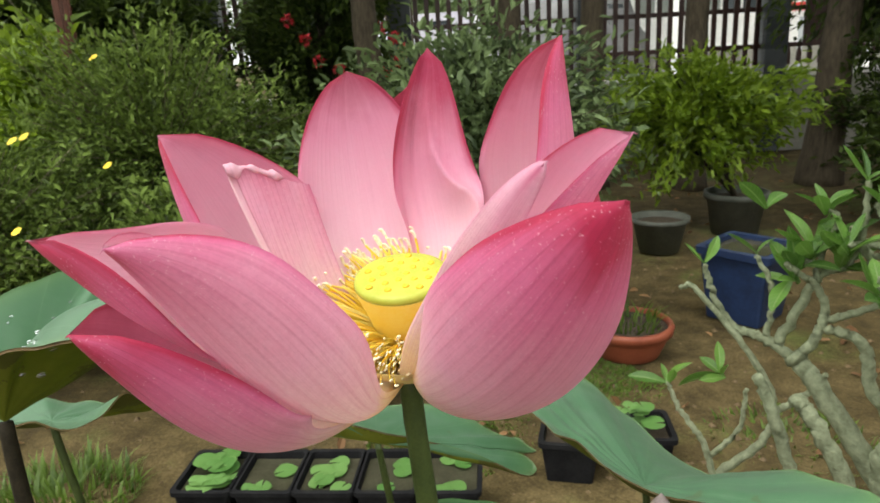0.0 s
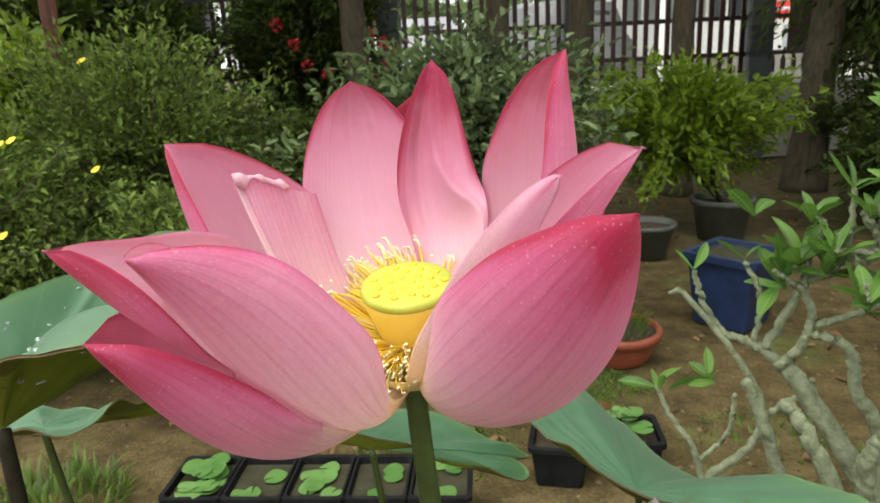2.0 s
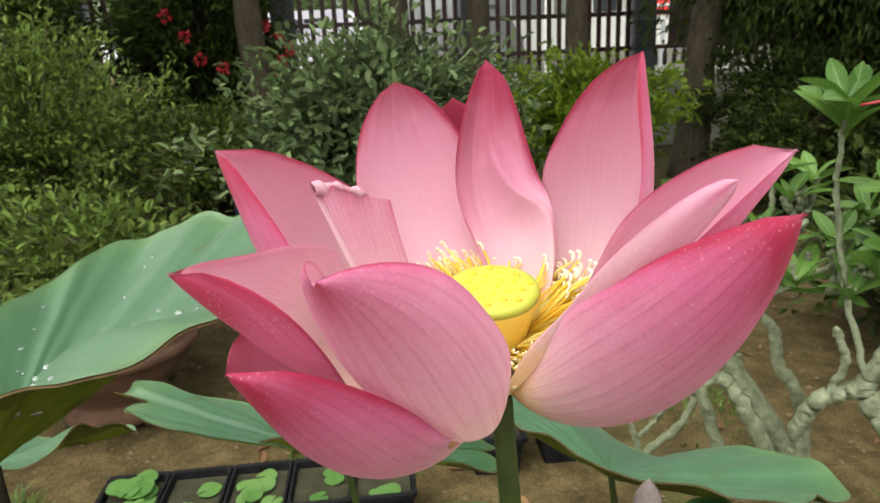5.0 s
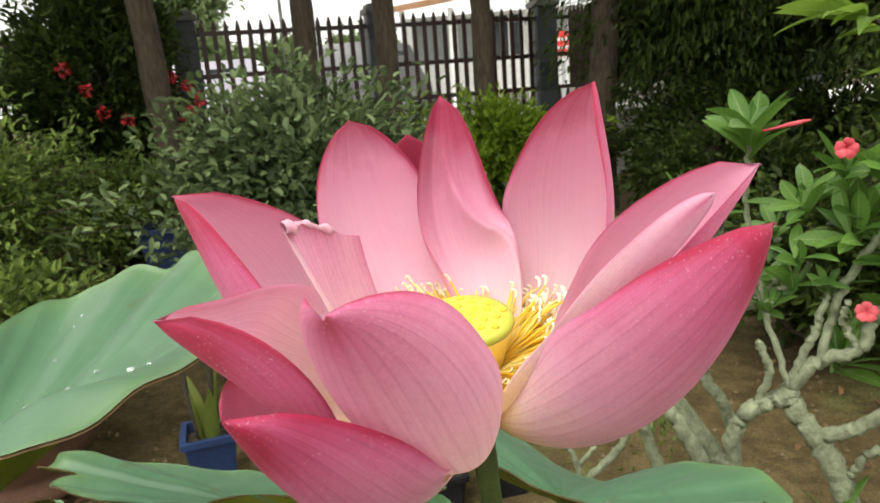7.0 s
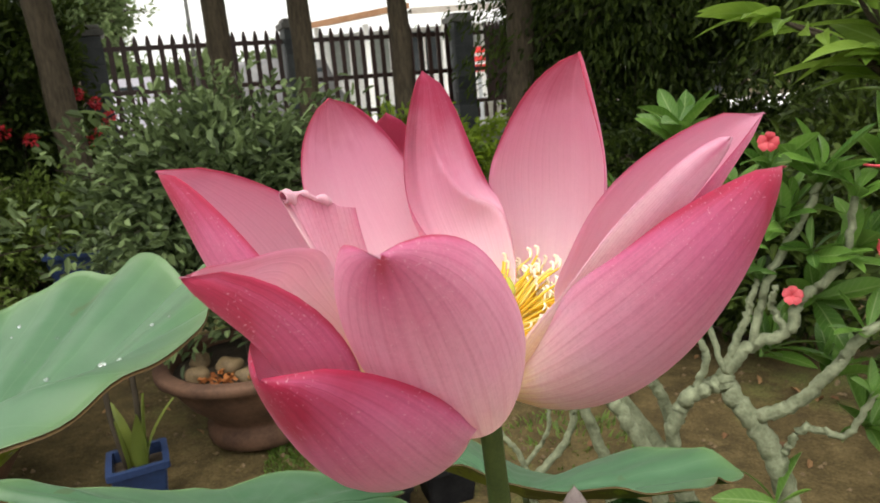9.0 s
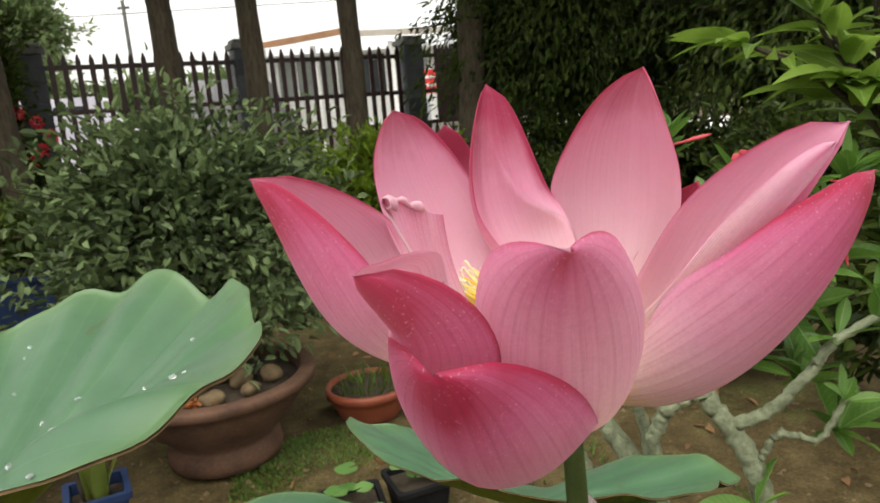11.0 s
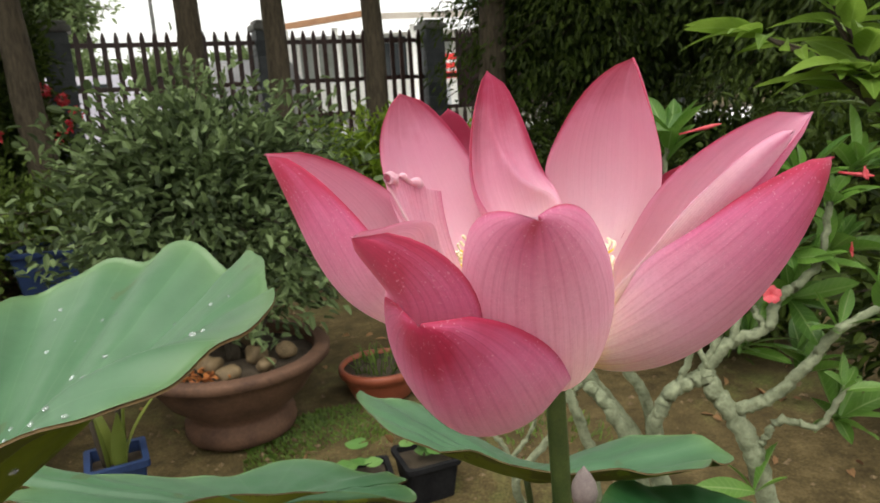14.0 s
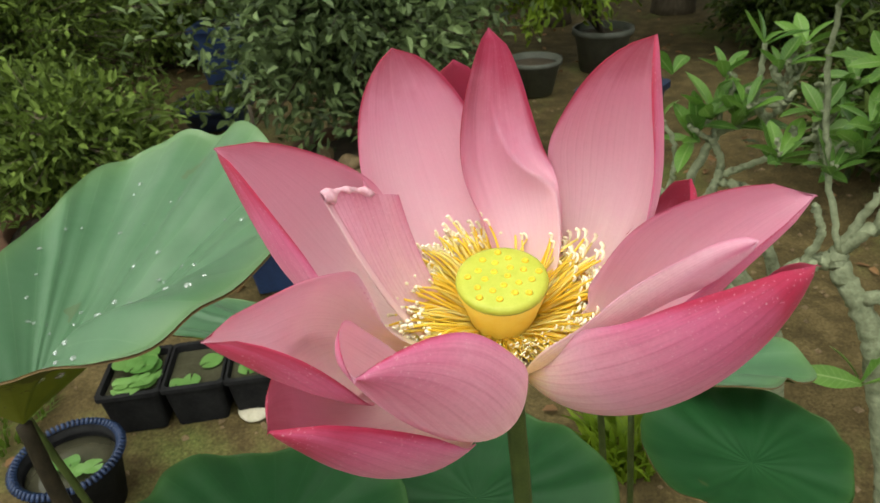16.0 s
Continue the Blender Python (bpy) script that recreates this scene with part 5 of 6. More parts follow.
branch(rose_c, OC, [(0.455, 0.785, 0.56), (0.51, 0.76, 0.60), (0.55, 0.74, 0.66), (0.59, 0.72, 0.73), (0.66, 0.70, 0.78)], 0.017, 0.008, 25)
branch(rose_c, OC, [(0.49, 0.77, 0.50), (0.52, 0.76, 0.55), (0.57, 0.73, 0.55), (0.60, 0.71, 0.63)], 0.010, 0.006, 26)
branch(rose_c, OC, [(0.34, 0.92, -0.02), (0.30, 0.86, 0.38), (0.24, 0.85, 0.54), (0.20, 0.86, 0.59)], 0.022, 0.014, 27)
branch(rose_c, OC, [(0.24, 0.95, -0.02), (0.21, 0.87, 0.40), (0.17, 0.86, 0.55), (0.14, 0.86, 0.62)], 0.018, 0.010, 28)
branch(rose_c, OC, [(0.44, 0.79, 0.68), (0.46, 0.78, 0.80), (0.51, 0.76, 0.92), (0.53, 0.76, 0.985)], 0.0105, 0.006, 29)
branch(rose_c, OC, [(0.40, 0.80, 0.64), (0.36, 0.84, 0.80), (0.34, 0.86, 0.95), (0.335, 0.83, 1.06)], 0.0075, 0.0045, 30)
branch(rose_c, OC, [(0.36, 0.815, 0.61), (0.37, 0.80, 0.67), (0.35, 0.80, 0.72)], 0.009, 0.007, 31)
branch(rose_c, OC, [(0.49, 0.77, 0.72), (0.465, 0.77, 0.76), (0.47, 0.77, 0.80)], 0.008, 0.006, 32)
for at, ax, n, s in (((0.335, 0.83, 1.07), (-0.1, -0.25, 1), 16, 1.05), ((0.53, 0.76, 0.99), (0, -0.3, 1), 13, 1.05), ((0.575, 0.735, 0.955), (0.2, -0.3, 1), 9, 0.9), ((0.45, 0.79, 0.815), (-0.2, -0.2, 1), 7, 0.7),
                     ((0.46, 0.78, 1.00), (-0.2, -0.3, 1), 10, 1.0), ((0.66, 0.70, 0.78), (0.3, -0.4, 0.9), 10, 1.1), ((0.59, 0.72, 0.735), (-0.3, -0.4, 0.9), 7, 1.0), ((0.52, 0.76, 0.86), (-0.2, -0.5, 0.6), 8, 0.9),
                     ((0.60, 0.71, 0.63), (0.4, -0.2, 0.8), 7, 0.8), ((0.56, 0.74, 0.85), (0.6, -0.4, 0.4), 7, 0.9), ((0.47, 0.78, 0.90), (-0.5, -0.3, 0.5), 8, 0.95), ((0.40, 0.80, 0.86), (-0.4, -0.3, 0.7), 6, 0.8),
                     ((0.50, 0.86, 0.66), (0.2, -0.3, 0.6), 9, 1.3), ((0.60, 0.84, 0.62), (0.2, -0.3, 0.6), 9, 1.3), ((0.62, 0.80, 0.86), (0.2, -0.3, 0.7), 9, 1.2), ((0.46, 0.72, 0.44), (0.0, -0.2, 1), 4, 1.2), ((0.64, 0.78, 1.00), (0.2, -0.4, 0.8), 11, 1.1), ((0.70, 0.74, 0.88), (0.2, -0.5, 0.7), 10, 1.1), ((0.72, 0.72, 0.68), (0.2, -0.5, 0.7), 9, 1.1), ((0.56, 0.82, 0.76), (0, -0.6, 0.6), 9, 1.2), ((0.66, 0.82, 0.52), (0, -0.5, 0.7), 8, 1.3), ((0.42, 0.84, 0.94), (-0.3, -0.3, 0.8), 9, 1.0), ((0.50, 0.80, 0.92), (0, -0.5, 0.7), 9, 1.0), ((0.74, 0.76, 0.78), (0, -0.5, 0.7), 9, 1.2)):
    rosette(rose_c, OC, at, ax, n, s, ROSE_BLADES, rngd)
for k, (p, r, fc) in enumerate((((0.455, 0.775, 1.03), 0.020, (-0.3, -0.8, 0.2)), ((0.49, 0.755, 0.785), 0.020, (-0.2, -0.8, 0.4)), ((0.595, 0.715, 0.865), 0.017, (0.7, -0.5, 0.1)), ((0.60, 0.70, 0.99), 0.014, (0.5, -0.6, 0.2)))):
    blossom("desert_rose_flower", p, r * 0.78, 5, M_ROSEFLOWER, "red five-petalled desert rose flower", "flower", "desert rose flowers", 700 + k, fc)
for k, (a, b) in enumerate((((0.345, 0.80, 1.06), (0.405, 0.775, 1.075)), ((0.575, 0.73, 0.99), (0.615, 0.70, 0.985)))):
    ob = put("flower_bud", mesh_from("flower_bud", *tube(smooth_line([a, (np.array(a) * 0.4 + np.array(b) * 0.6), b], 9), (0.0018, 0.0022, 0.0036, 0.0032, 0.001), 8), M_ROSEFLOWER))
    tagged(ob, "long pointed pinkish-red flower bud", "flower bud", "flower buds")

# a broad-leaved shrub that leans in from the east
OD = (1.05, 0.85, 0.0)
broad = thing("broad_leaved_shrub", OD, "fresh green shrub with broad pointed leaves", "shrub")
for k, pts in enumerate(([(1.05, 0.95, -0.02), (0.98, 0.92, 0.6), (0.80, 0.88, 0.98), (0.64, 0.86, 1.14), (0.51, 0.86, 1.21)], [(0.85, 0.89, 0.9), (0.74, 0.88, 1.10), (0.66, 0.88, 1.20), (0.62, 0.88, 1.27)],
                         [(0.95, 0.91, 0.7), (0.86, 0.86, 0.95), (0.74, 0.84, 1.12)], [(0.80, 0.88, 0.98), (0.76, 0.90, 1.16), (0.73, 0.88, 1.28)], [(0.90, 0.90, 0.8), (0.90, 0.86, 1.1), (0.86, 0.86, 1.25)])):
    v, f = tube(smooth_line(np.array(pts) - np.array(OD), 18), (0.016 if k == 0 else 0.008, 0.003), 7)
    put("branch", mesh_from("branch", v, f, M_BARKDARK), broad)
rngb = np.random.default_rng(17)
SHOOTS = ([(0.80, 0.88, 0.98), (0.70, 0.87, 1.10), (0.60, 0.86, 1.175), (0.50, 0.86, 1.215)],
          [(0.74, 0.88, 1.08), (0.68, 0.87, 1.18), (0.63, 0.87, 1.255), (0.60, 0.87, 1.30)],
          [(0.86, 0.87, 0.98), (0.78, 0.85, 1.08), (0.71, 0.83, 1.13), (0.64, 0.82, 1.15)],
          [(0.80, 0.88, 1.05), (0.77, 0.89, 1.17), (0.74, 0.88, 1.27), (0.72, 0.87, 1.34)],
          [(0.92, 0.89, 0.90), (0.88, 0.86, 1.05), (0.82, 0.84, 1.15), (0.77, 0.83, 1.21)],
          [(0.95, 0.90, 0.95), (0.92, 0.87, 1.12), (0.88, 0.86, 1.25), (0.86, 0.85, 1.34)],
          [(0.98, 0.90, 0.75), (0.92, 0.86, 0.90), (0.86, 0.83, 0.99), (0.81, 0.82, 1.03)])
for k, pts in enumerate(SHOOTS):
    line = smooth_line(pts, 22)
    v, f = tube(line - np.array(OD), (0.0055, 0.0022), 6)
    put("branch", mesh_from("branch", v, f, M_BARKDARK), broad)
    for i in range(4, 22):
        along = line[min(i + 1, 21)] - line[i - 1]
        along /= np.linalg.norm(along)
        side = np.cross(along, (0, 0, 1.0))
        side /= np.linalg.norm(side)
        turn = 1 if i % 2 else -1
        d = along * rngb.uniform(0.25, 0.75) + side * turn * rngb.uniform(0.5, 0.95) + np.array((-0.1, -0.25, rngb.uniform(-0.25, 0.25)))
        leaf_at(broad, OD, tuple(line[i]), tuple(d), rngb.uniform(0.65, 1.15) * (0.75 + 0.25 * math.sin(i * 0.28)), BROAD_BLADES, rngb, 24)
    for q in range(4):
        a = q * 1.57 + k
        d = along * 0.8 + side * math.cos(a) * 0.6 + np.array((0, math.sin(a) * 0.6, 0.15))
        leaf_at(broad, OD, tuple(line[-1]), tuple(d), rngb.uniform(0.4, 0.85), BROAD_BLADES, rngb, 24)


# ---------------------------------------------------------------- lotus leaves
def lotus_leaf(apex, rim, radii, tilt, spin, label, seed, ripple=0.02, bowl=1.7, droop=(), stalk_to=None, dark=False, drops=0, thick=0.005, notches=0.05, sag=0.0, top_mat=None, pull=(), swell=()):
    """A peltate leaf: apex where the stalk joins, then its rim as an ellipse (centre, radii, slopes, turn) with waves and local droops (angle, width, depth)."""
    rng = np.random.default_rng(seed)
    t = thing("lotus_leaf", apex, label, "lotus leaf", "lotus leaves")
    na, nr = 120, 22
    ph = rng.random(8) * 6.28
    off = np.array(rim) - np.array(apex)
    top, uv = [], []

    def spot(a, s):
        k = 1 + notches * (math.sin(4 * a + ph[4]) + 0.6 * math.sin(7 * a + ph[5]) + 0.3 * math.sin(13 * a + ph[6]))
        x, y = radii[0] * k * math.cos(a), radii[1] * k * math.sin(a)
        x, y = x * math.cos(spin) - y * math.sin(spin), x * math.sin(spin) + y * math.cos(spin)
        z = tilt[0] * x + tilt[1] * y + ripple * (math.sin(3 * a + ph[0]) + 0.7 * math.sin(5 * a + ph[1]) + 0.5 * math.sin(9 * a + ph[2]) + 0.25 * math.sin(17 * a + ph[3]))
        for da, dw, dd in droop:
            q = (a - math.radians(da) + math.pi) % (2 * math.pi) - math.pi
            z -= dd * math.exp(-(q / math.radians(dw)) ** 2)
        end = off + np.array([x, y, z])
        for da, dw, dv in pull:
            q = (a - math.radians(da) + math.pi) % (2 * math.pi) - math.pi
            end = end + np.array(dv) * math.exp(-(q / math.radians(dw)) ** 2)
        ln = np.hypot(end[0], end[1])
        p = end * np.array([s, s, s ** bowl])
        for da, dw, dd in swell:
            q = (a - math.radians(da) + math.pi) % (2 * math.pi) - math.pi
            p[2] += dd * math.exp(-(q / math.radians(dw)) ** 2) * math.sin(math.pi * s ** 0.9)
        p[2] += sag * math.sin(math.pi * s) * ln + 0.003 * noise.noise(Vector((p[0] * 30, p[1] * 30, seed))) + (0.0005 if top_mat is None else 0.0003) * math.sin(21 * a) * s * (1 - s) * 4
        return p

    for j in range(nr + 1):
        s = max(0.004, (j / nr) ** 0.85)
        for i in range(na):
            top.append(spot(i * 2 * math.pi / na, s))
            uv.append((i / na, s))
    top = np.array(top)
    low = top - np.array([0, 0, 0.0022])
    ft = [(j * na + i, (j + 1) * na + i, (j + 1) * na + (i + 1) % na, j * na + (i + 1) % na) for j in range(nr) for i in range(na)]
    n = len(top)
    fb = [tuple(n + i for i in q[::-1]) for q in ft]
    rimf = [(nr * na + i, nr * na + (i + 1) % na, n + nr * na + (i + 1) % na, n + nr * na + i) for i in range(na)]
    put("blade", mesh_from("blade", np.concatenate([top, low]), ft + fb + rimf, [top_mat or M_LOTUS_TOP, M_LOTUS_UNDER, M_RIM], True, uv + uv, [0] * len(ft) + [1] * len(fb) + [2] * len(rimf)), t)
    foot = np.array(stalk_to if stalk_to else (0.03, 0.04, -apex[2] - 0.02))
    line = smooth_line([(0, 0, -0.003), foot * 0.12 + (0.004, 0, 0), foot * 0.5 + (0.01, 0.01, 0), foot], 24)
    put("stalk", mesh_from("stalk", *tube(line, (thick * 0.9, thick, thick), 10, knobs=0.08, rng=rng), M_DARKSTALK if dark else M_STALK), t)
    if drops:
        ico = bmesh.new()
        bmesh.ops.create_icosphere(ico, subdivisions=2, radius=1)
        me = bpy.data.meshes.new("dew_drop")
        ico.to_mesh(me)
        ico.free()
        me.materials.append(M_WATER)
        me.polygons.foreach_set("use_smooth", [True] * len(me.polygons))
        for k in range(drops):
            a, s = rng.random() * 6.28, rng.uniform(0.2, 0.9)
            if k % 3 == 0:
                a, s = 1.2 + rng.normal() * 0.5, rng.uniform(0.12, 0.5)
            r = rng.uniform(0.0006, 0.0021) if k % 9 else 0.0034
            put("dew_drop", me, t, Matrix.Translation(Vector(spot(a, s)) + Vector((0, 0, r * 0.4))) @ Matrix.Diagonal((r * 1.2, r * 1.2, r * 0.75, 1)))
    return t


LEAVES = [
    dict(apex=(-0.347, -0.020, 0.906), rim=(-0.320, 0.140, 0.998), radii=(0.202, 0.120), tilt=(0.198, 0.125), spin=-0.960, label="large pale green lotus leaf with dew drops and a brown rim", seed=3, ripple=0.004, bowl=1.1, stalk_to=(0.02, -0.03, -0.93), dark=True, drops=70, thick=0.0062, notches=0.03, pull=((298, 32, (-0.045, -0.040, -0.004)),), swell=((18, 42, 0.042),), droop=((106, 8, 0.026), (145, 10, 0.022), (185, 14, 0.008), (60, 7, 0.012))),
    dict(apex=(0.037, 0.474, 0.633), rim=(0.035, 0.55, 0.694), radii=(0.285, 0.140), tilt=(0.052, -0.10), spin=-0.655, label="mid-green lotus leaf with a waved folded rim below the flower", seed=6, ripple=0.008, bowl=1.3, droop=((356.4, 49.7, 0.027), (102.1, 43, 0.152)), notches=0.05),
    dict(apex=(-0.30, 0.40, 0.658), rim=(-0.36, 0.44, 0.668), radii=(0.262, 0.068), tilt=(-0.20, -0.26), spin=0.42, label="mid-green lotus leaf with a wavy edge", seed=9, ripple=0.008, bowl=1.2, notches=0.11),
    # Low leaves take the deeper green top that has shade in its colour.
    dict(apex=(-0.064, 0.165, 0.68), rim=(-0.064, 0.16, 0.70), radii=(0.135, 0.125), tilt=(0.0, 0.0), spin=0.2, label="broad dark green lotus leaf below the flower", seed=12, ripple=0.006, bowl=1.5, notches=0.02, top_mat=M_LOTUS_DEEP_SHADED),
    dict(apex=(0.21, 0.29, 0.655), rim=(0.208, 0.305, 0.668), radii=(0.103, 0.145), tilt=(-0.279, -0.188), spin=-0.544, label="smooth dark green lotus leaf", seed=15, ripple=0.004, bowl=1.5, notches=0.025, top_mat=M_LOTUS_DEEP_SHADED),
    dict(apex=(-0.225, 0.055, 0.71), rim=(-0.227, 0.053, 0.733), radii=(0.135, 0.10), tilt=(0.0, 0.0), spin=0.1, label="dark green lotus leaf low among the stalks", seed=14, ripple=0.005, bowl=1.5, notches=0.03, top_mat=M_LOTUS_DEEP_SHADED),
    dict(apex=(-0.64, 0.18, 0.735), rim=(-0.63, 0.18, 0.75), radii=(0.15, 0.075), tilt=(0.25, -0.35), spin=0.5, label="pale lotus leaf with a yellowing edge", seed=18, ripple=0.010, bowl=1.4, notches=0.06),
]
for kw in LEAVES:
    lotus_leaf(**kw)


def lotus_bud(at, r, foot):
    t = thing("lotus_bud", at, "small closed purplish-grey lotus bud on its stalk", "lotus bud")
    lathe("bud", [(r * 0.25, -r * 1.2), (r * 0.8, -r * 0.8), (r, -r * 0.1), (r * 0.85, r * 0.7), (r * 0.5, r * 1.4), (r * 0.12, r * 1.9), (0.0005, r * 2.05)], M_BUD, t, 20)
    f = np.array(foot) - np.array(at)
    put("stalk", mesh_from("stalk", *tube(smooth_line([(0, 0, -r * 1.1), f * 0.4 + (0.004, 0, 0), f], 14), (0.0035, 0.005), 8), M_STALK), t)


lotus_bud((0.082, 0.304, 0.716), 0.015, (0.11, 0.33, -0.02))

# ---------------------------------------------------------------- the lotus flower
HUB = (0.0, 0.0, 1.05)
PETALS = (
    ((0.0028, -0.0151, -0.05), (-0.535, -0.845, -0.3), (0.0, -0.75), 0.0, (0.0, 0.0, 0.7, 0.0),
     (-0.1445, -0.0513, -0.0014, -0.0241, -0.1018, -0.0253, -0.0827, -0.1294, 0.0453, 0.0594, 2.1645, 0.4745, 1.5505, -0.5132, 1.0354, 0.5868, 0, 0.9664, 0.5143, 0.6944)),
    ((0.0053, -0.016, -0.05), (-0.116, -0.993, -0.3), (-0.28, -0.6), 0.0, (0.0, 0.0, 0.7, 0.0),
     (-0.0115, -0.0831, -0.0782, -0.0228, -0.1142, 0.026, -0.0176, -0.1457, 0.0517, 0.0501, 1.6917, 1.8641, 0.2142, -0.011, 1.1976, 0.9108, 0, 0.9348, 1.1246, 1.1849)),
    ((0.0036, -0.0155, -0.05), (-0.399, -0.917, -0.3), (-0.04, -0.04), 0.0, (0.0, 0.0, 0.7, 0.0),
     (-0.0549, -0.0661, -0.0942, -0.0505, -0.1018, -0.0492, -0.0597, -0.1364, 0.0129, 0.0601, 1.1304, 1.2059, 0.3664, 0.0638, 0.8527, 0.5657, 0, 1.0963, 0.963, 0.6467)),
    ((0.0, -0.0106, -0.05), (-0.996, -0.092, -0.3), (0.0, -0.32), 0.0, (0.0, 0.0, 0.7, 0.0),
     (-0.1298, 0.0136, -0.0353, -0.1115, -0.0132, -0.0046, -0.1409, -0.0122, 0.0692, 0.0687, 2.0454, 1.0449, 0.0784, -0.2485, 1.0442, 0.6405, 0, 1.0912, 0.82, 0.7621)),
    ((0.0019, -0.0057, -0.05), (-0.691, 0.723, -0.3), (-0.05, -0.05), 0.0, (0.0, 0.0, 0.7, 0.0),
     (-0.0446, 0.0471, -0.0299, -0.0767, 0.0829, 0.041, -0.0741, 0.0759, 0.0965, 0.0445, 0.75, 0.9, 0.0348, 0.0692, 0.5715, 0.5598, 0)),
    ((0.0037, -0.0044, -0.05), (-0.378, 0.926, -0.3), (0.25, 0.25), 0.0, (0.0, 0.0, 0.7, 0.0),
     (-0.036, 0.088, -0.05, -0.054, 0.122, 0.03, -0.0439, 0.0937, 0.085, 0.032, 0.5, 0.5, 0.0, 0.0, 0.55, 0.55, -0.0)),
    ((0.0046, -0.0042, -0.05), (-0.24, 0.971, -0.3), (0.06, 0.06), 0.0, (0.0, -0.3, 0.72, 0.016),
     (0.004, 0.0569, 0.0183, -0.0451, 0.0683, -0.0073, -0.0183, 0.0752, 0.1071, 0.0297, 0.9026, 1.3322, -0.2364, 0.1084, 0.8926, 0.5174, 0, 1.383, 0.4, 1.273)),
    ((0.0108, -0.0064, -0.05), (0.799, 0.601, -0.3), (-0.05, -0.05), 0.0, (0.0, 0.0, 0.7, 0.0),
     (0.0911, 0.0903, -0.0104, 0.0636, 0.0616, 0.0583, 0.067, 0.0504, 0.1089, 0.0547, 0.84, 1.6162, 0.1766, 0.145, 1.0976, 0.7891, 0, 1.1738, 1.026, 0.6)),
    ((0.0116, -0.0122, -0.05), (0.6, 0.45, -0.5), (-0.36, -0.36), 0.0, (0.0, 0.0, 0.7, 0.0),
     (0.0924, -0.0189, -0.0526, 0.063, -0.0156, -0.0048, 0.1221, -0.0493, 0.0759, 0.0455, 1.5034, 1.7071, 0.5803, 0.0445, 0.5869, 0.5275, 0)),
    ((0.0108, -0.0137, -0.05), (0.35, -0.75, -0.3), (-0.75, -0.75), 0.0, (0.0, 0.0, 0.7, 0.0),
     (0.0369, -0.0439, -0.0213, 0.0722, -0.0642, 0.0432, 0.1012, -0.0757, 0.0699, 0.0093, 0.6182, 0.6322, -0.7409, 0.7926, 0.528, 0.567, 0)),
    ((0.0113, -0.0128, -0.05), (0.45, -0.75, -0.45), (0.06, 0.06), 0.0, (0.0, 0.0, 0.7, 0.0),
     (0.0558, -0.0574, -0.065, 0.1152, -0.0769, 0.0113, 0.1234, -0.0648, 0.0566, 0.0513, 1.563, 0.9024, 0.4025, -0.4796, 0.7629, 0.5819, 0)),
    ((0.0115, -0.005, -0.05), (0.9, 0.35, -0.3), (0.25, 0.25), 0.0, (0.0, 0.0, 0.7, 0.0),
     (0.055, 0.02, -0.06, 0.105, 0.045, -0.01, 0.088, 0.028, 0.046, 0.036, 1.0, 1.0, 0.0, 0.0, 0.55, 0.55, 0.0)),
)


def petal_grid(base, p, out, ns, nu):
    P1, P2, P3 = p[0:3], p[3:6], p[6:9]
    W, cl, cr, t0, t1, a, b, bl = p[9:17]
    s = (np.linspace(0, 1, ns) ** 0.9)[:, None]
    m = (1 - s) ** 3 * base + 3 * s * (1 - s) ** 2 * P1 + 3 * s * s * (1 - s) * P2 + s ** 3 * P3
    T = np.gradient(m, axis=0)
    T /= np.linalg.norm(T, axis=1, keepdims=True)
    c = (P3 - base) / np.linalg.norm(P3 - base)
    side0 = np.cross(c, out)
    side0 /= np.linalg.norm(side0)
    S = side0 - (T @ side0)[:, None] * T
    S /= np.linalg.norm(S, axis=1, keepdims=True)
    N = np.cross(S, T)
    tw = t0 + (t1 - t0) * s
    S, N = S * np.cos(tw) + N * np.sin(tw), N * np.cos(tw) - S * np.sin(tw)
    ss = np.clip(s, 1e-6, 1)
    k = a / (a + b)
    w = W * (ss ** a) * ((1 - ss) ** b + bl * ss) / (k ** a * (1 - k) ** b) + 0.004 * (1 - s)
    u = np.linspace(-1, 1, nu)
    kl, kr, power = p[17:20] if len(p) > 17 else (1.0, 1.0, 1.0)
    lat, inn = np.zeros((ns, nu)), np.zeros((ns, nu))
    for side, cup, wide in ((u < 0, cl, kl), (u > 0, cr, kr)):
        q = np.linspace(0, 1, 60)
        turn = cup * q ** power
        a1, b1 = np.cumsum(np.cos(turn)) / 60, np.cumsum(np.sin(turn)) / 60
        at = np.abs(u[side])
        lat[:, side] = w * wide * np.sign(u[side]) * np.interp(at, q, a1)
        inn[:, side] = w * wide * np.interp(at, q, b1)
    V = m[:, None] + lat[..., None] * S[:, None] - inn[..., None] * N[:, None]
    return V, s[:, 0], np.broadcast_to(N[:, None], V.shape), np.broadcast_to(T[:, None], V.shape), w


